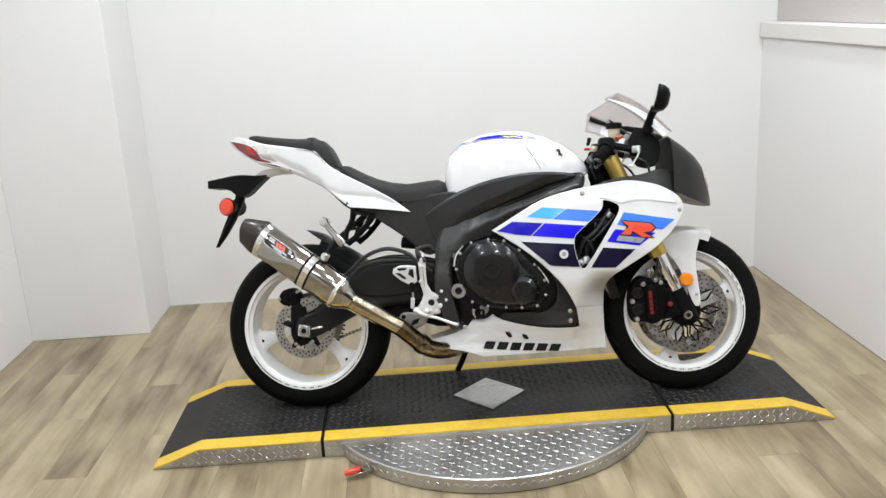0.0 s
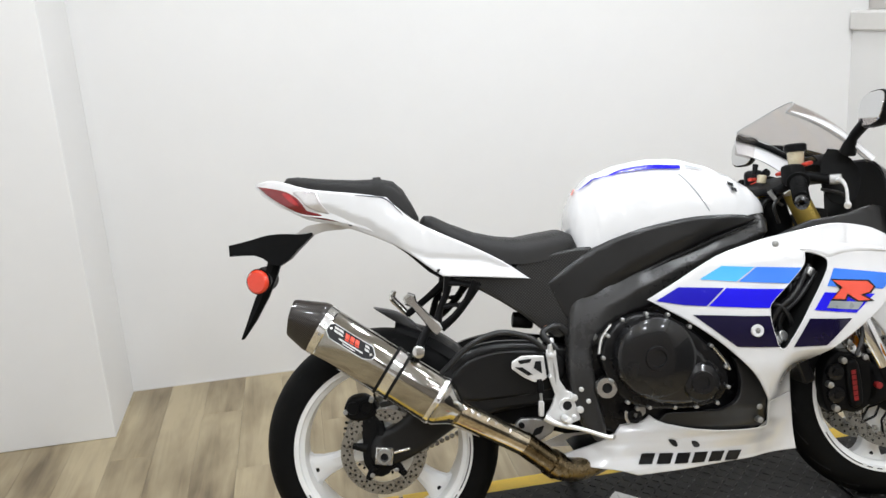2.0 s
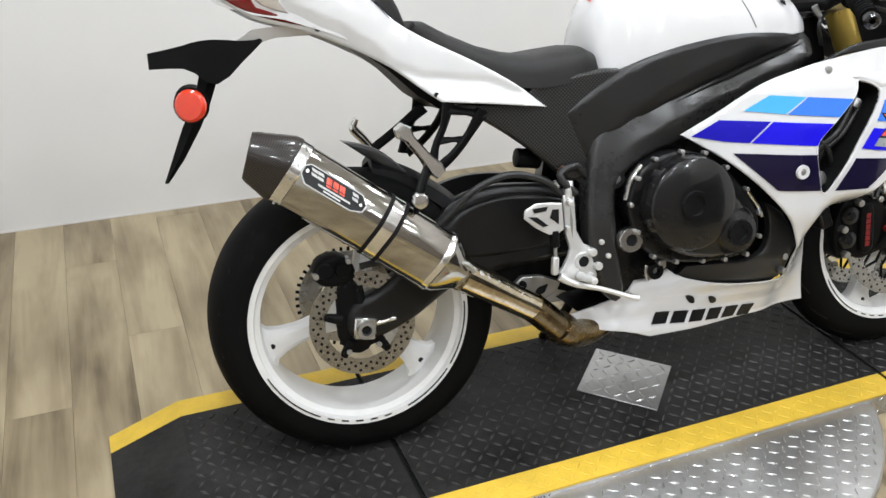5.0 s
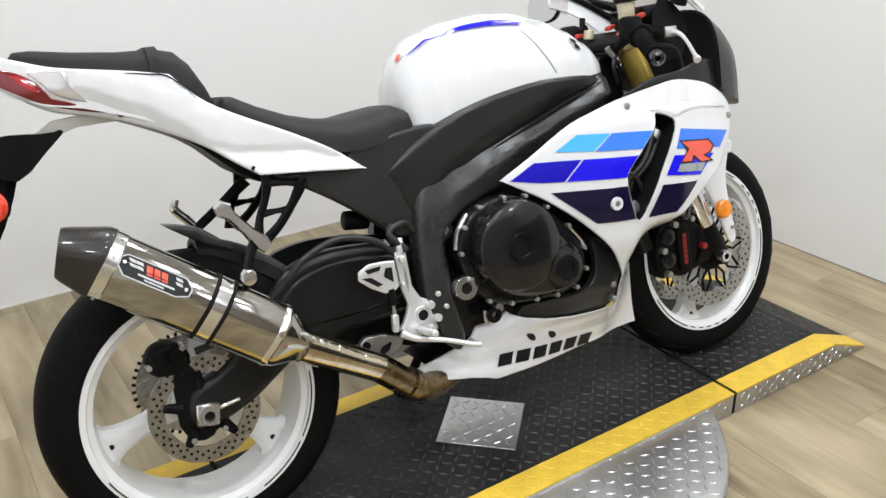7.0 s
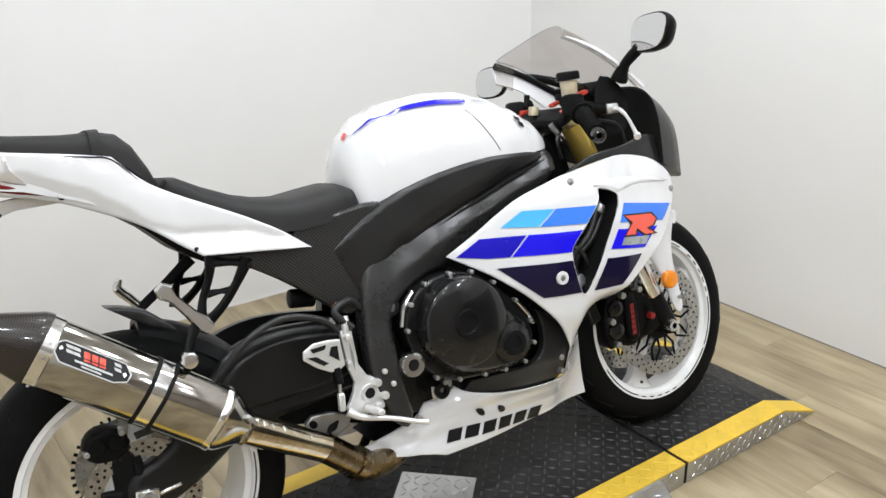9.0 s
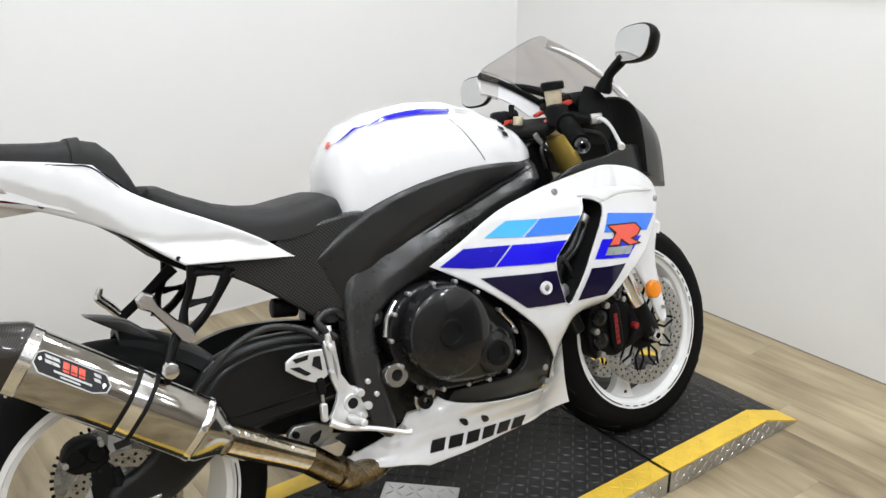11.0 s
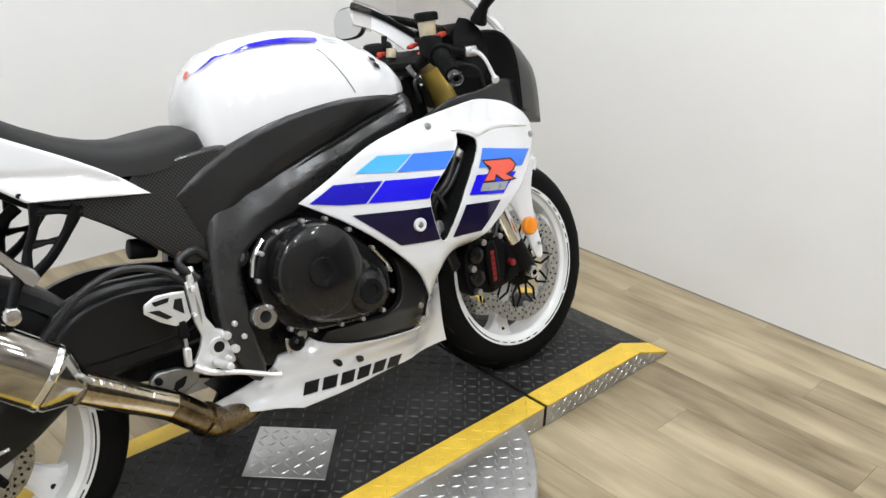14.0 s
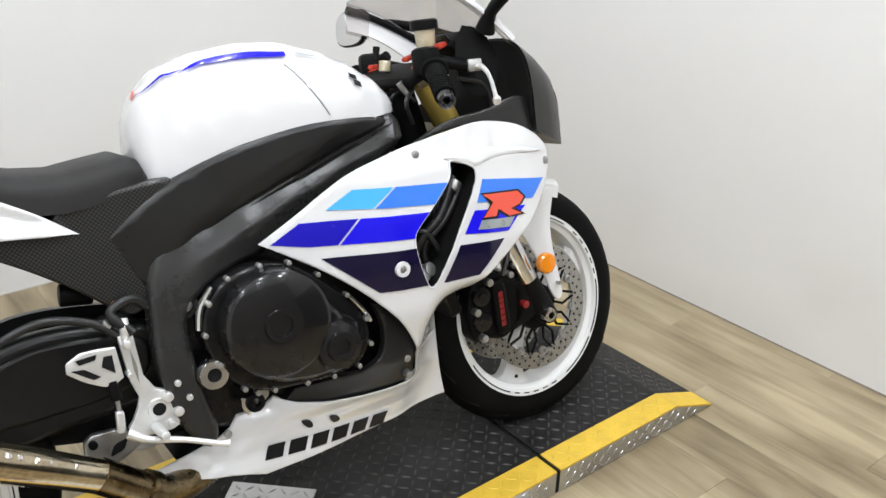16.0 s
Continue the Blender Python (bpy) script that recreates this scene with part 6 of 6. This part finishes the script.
for s in (False, True):
    part("cockpit_trim", shell([(0.335, 0.755), (0.396, 0.768), (0.491, 0.779), (0.58, 0.764), (0.66, 0.732), (0.70, 0.72), (0.67, 0.80), (0.61, 0.825), (0.54, 0.800), (0.46, 0.795), (0.42, 0.788)], lambda u, w: -0.165 - 0.12 * max(0, 0.80 - w) + 0.25 * max(0, u - 0.6), 0.006, 0.03, 0.003, 2, mirror=s), COVER_BLACK, nose, "black inner cockpit trim")
part("dash", box((0.05, 0.16, 0.075), pose(0.555, 0, 0.925, 0, -40, 0), 0.012, 2), SATIN_BLACK, bike, "black instrument cluster")
part("dash_face", box((0.004, 0.13, 0.055), pose(0.530, 0, 0.940, 0, -40, 0), 0.002), GLOSS_BLACK, bike, "dark glass dial face")
part("cockpit_panel", shell([(0.530, 0.990), (0.600, 0.945), (0.630, 0.900), (0.605, 0.825), (0.530, 0.825), (0.500, 0.90)], lambda u, w: -0.105 + 0.25 * max(0, u - 0.58), 0.004, 0.03, 0.001, 2), GAP_BLACK, nose, "black inner cockpit panel")
part("cable_joint", rod((0.367, -0.105, 0.876), (0.386, -0.108, 0.845), 0.007, 0.005, 10), CAST_ALU, bike, "silver cable joint")
part("headstock", rod((0.44, 0, 0.70), (0.405, 0, 0.86), 0.045), SATIN_BLACK, bike)
part("triple_clamp", box((0.075, 0.25, 0.028), pose(0.412, 0, 0.888, 0, -23, 0), 0.010, 2), SATIN_BLACK, bike, "black upper triple clamp")
part("fork_cap", rod((0.428, -0.10, 0.892), (0.422, -0.10, 0.908), 0.020, segs=6), RED_DECAL, bike, "red anodised fork cap")
part("fork_cap", rod((0.428, 0.10, 0.892), (0.422, 0.10, 0.908), 0.020, segs=6), RED_DECAL, bike, "red anodised fork cap")
part("lower_clamp", box((0.08, 0.25, 0.035), pose(0.49, 0, 0.70, 0, -23, 0), 0.010, 2), SATIN_BLACK, bike)
for s in (-1, 1):
    a, b_ = Vector((0.450, s * 0.088, 0.932)), Vector((0.374, s * 0.270, 0.844))
    along = (b_ - a).normalized()
    bar = part("handlebar", rod(a, b_, 0.011), SATIN_BLACK, bike, "black clip-on bar")
    part("grip", tube([b_ - along * 0.125, b_ - along * 0.06, b_ - along * 0.008], [0.0215, 0.0195, 0.0195], 18), RUBBER, bar, "ribbed black rubber grip")
    for n in range(10):
        p = b_ - along * (0.104 - 0.0105 * n)
        part("grip_rib", rod(p - along * 0.002, p + along * 0.002, 0.0210, segs=16), RUBBER, bar)
    part("grip_flange", rod(b_ - along * 0.122, b_ - along * 0.114, 0.029, bevel=0.003), RUBBER, bar)
    part("bar_end", moved(lathe([(0.006, -0.010), (0.012, -0.014), (0.017, -0.010), (0.017, 0.008), (0.006, 0.008)], 24, closed=True), Matrix.Translation(b_ + along * 0.004) @ along.to_track_quat("-Y", "Z").to_matrix().to_4x4()), GLOSS_BLACK, bar, "black bar end weight")
    part("switch_box", box((0.052, 0.045, 0.058), pose(0.424, s * 0.126, 0.912, 0, s * 0, -s * 20), 0.012, 2), SATIN_BLACK, bar, "black switch housing")
    part("lever", tube([(0.530, s * 0.140, 0.892), (0.532, s * 0.165, 0.888), (0.525, s * 0.20, 0.868), (0.488, s * 0.272, 0.825)], [0.008, 0.006, 0.0042, 0.005], 10, squash=0.7), REARSET, bar, "silver brake lever")
    part("lever_knob", rod((0.491, s * 0.267, 0.828), (0.484, s * 0.278, 0.822), 0.0085, bevel=0.003), REARSET, bar)
    part("lever_clamp", box((0.032, 0.026, 0.026), pose(0.530, s * 0.137, 0.893, 0, 0, s * 15), 0.005, 2), CAST_ALU, bar, "silver lever perch")
    part("lever_perch", rod((0.440, s * 0.110, 0.915), (0.520, s * 0.13, 0.893), 0.013), SATIN_BLACK, bar)
    if s < 0:
        part("bar_button", box((0.028, 0.020, 0.011), pose(0.476, s * 0.100, 0.940, 0, -12, 18), 0.004, 2), RED_ANODISED, bar, "red switch button")
        part("bar_button", box((0.030, 0.018, 0.010), pose(0.433, s * 0.038, 0.922, 0, -14, 18), 0.004, 2), RED_ANODISED, bar, "red anodised clamp")
        part("bar_button", box((0.024, 0.016, 0.010), pose(0.372, s * -0.010, 0.912, 0, 0, 25), 0.004, 2), RED_ANODISED, bar, "red anodised cap")
        part("adjuster", rod((0.372, s * 0.004, 0.925), (0.380, s * 0.0, 0.952), 0.006, 0.008, 10), SATIN_BLACK, bar, "small black adjuster knob")
        part("key_barrel", rod((0.392, s * 0.0, 0.900), (0.396, s * 0.0, 0.922), 0.013, segs=16, bevel=0.002), YELLOWED, bar, "pale lock barrel")
    mirror = part("mirror_arm", tube([(0.575, -0.125, 0.960), (0.578, -0.150, 0.995), (0.590, -0.195, 1.030)] if s < 0 else [(0.66, 0.12, 0.945), (0.60, 0.19, 0.985), (0.555, 0.25, 1.005), (0.525, 0.30, 1.006)], [0.022, 0.013, 0.015] if s < 0 else [0.018, 0.012, 0.011, 0.013], 12), SATIN_BLACK, bike, "black mirror stalk")
    at = Vector((0.585, -0.235, 1.060)) if s < 0 else Vector((0.478, 0.318, 1.006))
    mm = Matrix.Translation(at) @ pose(0, 0, 0, 0, -14, 180 + s * 6)
    oval = [(math.cos(2 * math.pi * n / 28), math.sin(2 * math.pi * n / 28)) for n in range(28)]
    oval = [(c * (abs(c) ** 3 + abs(e) ** 3) ** (-1 / 3) * (1 + 0.1 * e), e * (abs(c) ** 3 + abs(e) ** 3) ** (-1 / 3)) for c, e in oval]
    part("mirror_shell", loft([[mm @ Vector((x, 0.072 * z * c, 0.046 * z * e)) for c, e in oval] for x, z in ((0.0, 0.985), (-0.004, 1.005), *(((-0.020, 0.96), (-0.036, 0.80), (-0.046, 0.45)) if s < 0 else ((-0.014, 0.93), (-0.024, 0.66), (-0.030, 0.3))))]), SATIN_BLACK, mirror, "black mirror housing")
    part("mirror_glass", loft([[mm @ Vector((x, 0.068 * z * c, 0.0425 * z * e)) for c, e in oval] for x, z in ((0.001, 1.0), (0.003, 0.99))]), MIRROR, mirror, "mirror glass")
cup = part("brake_reservoir", moved(lathe([(0.0, 0.004), (0.016, 0.004), (0.020, 0.012), (0.022, 0.050), (0.0, 0.050)], 28), pose(0.462, -0.068, 0.925, 90)), YELLOWED, bike, "yellowed brake fluid reservoir")
part("reservoir_cap", moved(lathe([(0.0, 0.072), (0.026, 0.072), (0.0295, 0.068), (0.0295, 0.052), (0.0, 0.050)], 28), pose(0.462, -0.068, 0.925, 90)), SATIN_BLACK, cup, "black ribbed cap")
part("reservoir_stay", tube([(0.462, -0.068, 0.925), (0.462, -0.08, 0.90), (0.465, -0.10, 0.885)], 0.006, 8), CAST_ALU, cup)
for pts in ([(0.44, -0.05, 0.86), (0.38, -0.05, 0.85), (0.37, -0.03, 0.80)], [(0.40, -0.10, 0.86), (0.37, -0.12, 0.835), (0.385, -0.11, 0.79)], [(0.50, -0.12, 0.87), (0.56, -0.12, 0.85), (0.58, -0.12, 0.80)], [(0.45, 0.12, 0.87), (0.52, 0.10, 0.85), (0.56, 0.08, 0.80)], [(0.39, -0.07, 0.875), (0.375, -0.10, 0.86), (0.40, -0.105, 0.835)]):
    part("cable", tube(pts, 0.0045, 8), HOSE, bike)


def screen_at(s, f):
    """The bubble: s from its foot to its top edge, f from -1 to 1 across."""
    half = 0.168 - 0.050 * s
    u = 0.700 - 0.206 * s - (0.066 if f < 0 else 0.066 + 0.040 * s) * f * f
    w = 0.946 + 0.170 * s + 0.022 * math.sin(math.pi * s) - (0.036 if f < 0 else 0.036 + 0.026 * s) * f * f
    return Vector((u, 0.016 + f * half, w))


def sheet(point, s0, s1, f0, f1, thick, n=18):
    bm = bmesh.new()
    rows = [[bm.verts.new(point(s0 + (s1 - s0) * i / n, f0 + (f1 - f0) * j / n)) for j in range(n + 1)] for i in range(n + 1)]
    for a, b in zip(rows, rows[1:]):
        for j in range(n):
            bm.faces.new((a[j], a[j + 1], b[j + 1], b[j]))
    bmesh.ops.recalc_face_normals(bm, faces=bm.faces)
    bmesh.ops.solidify(bm, geom=bm.faces[:], thickness=thick)
    return bm


glass = part("windscreen", sheet(screen_at, 0.08, 1.0, -1, 1, 0.003), SCREEN, bike, "lightly smoked clear windscreen")
glass.visible_shadow = False
edge_pts = [screen_at(k / 8, -1) for k in range(1, 9)] + [screen_at(1, -1 + 2 * k / 10) for k in range(1, 11)] + [screen_at(1 - k / 8, 1) for k in range(1, 8)]
part("screen_edge", tube(edge_pts, 0.0013, 6, 2), GREY_DECAL, glass, "thin dark edge")
for s in (-1, 1):
    if s < 0:
        part("screen_flank", sheet(lambda a, f: screen_at(a, -1.0 + 0.34 * f * (1 - 0.96 * a ** 1.5)) + Vector((0.002, -0.004 - 0.018 * math.sin(math.pi * min(1, 0.15 + f)) * (1 - 0.96 * a ** 1.5), 0.003)), 0.08, 0.96, 0.0, 1.0, 0.004, 20), WHITE_PAINT, nose, "white screen flank strip")
    else:
        part("screen_flank", sheet(lambda a, f: Vector((0.590 - 0.195 * a - 0.06 * f * (1 - a), 0.150 + 0.02 * a - 0.012 * f, 0.937 + 0.100 * a + 0.012 * math.sin(math.pi * a) - 0.042 * f * (0.5 + 0.5 * a))), 0.0, 1.0, 0.0, 1.0, 0.004, 14), WHITE_PAINT, nose, "white inner screen flank")
        part("flank_stay", tube([(0.600, 0.146, 0.936), (0.52, 0.152, 0.985), (0.46, 0.158, 1.018), (0.40, 0.164, 1.042)], [0.010, 0.008, 0.008, 0.010], 10), SATIN_BLACK, nose, "black stay inside the screen")
skirt = part("screen_skirt", sheet(lambda a, f: screen_at(0.76 + 0.24 * a, 1) + Vector((-0.010 * f, 0.003 * f, -0.064 * f)), 0.0, 1.0, 0.0, 1.0, 0.003, 12), SCREEN, glass, "smoked lower corner of the screen")
skirt.visible_shadow = False

# ---- floor planks ----
PW, PL = 0.152, 1.22
plank_meshes = {}
row = 0
x = X0 - 0.02
while x < X1 + 0.05:
    y = Y0 - (row * 0.47) % PL
    while y < Y1:
        low, high = max(y, Y0 - 0.02), min(y + PL, Y1 + 0.02)
        length = round(high - low, 3)
        if length > 0.03:
            if length not in plank_meshes:
                ob = part("plank", box((PW - 0.0006, length - 0.0006, 0.008), Matrix(), 0.0002), WOOD, floor, smooth=False)
                plank_meshes[length] = ob.data
            else:
                ob = new("plank", plank_meshes[length])
                ob.parent = floor
            ob.location = (x + PW / 2, (low + high) / 2, -0.004)
        y += PL
    x += PW
    row += 1
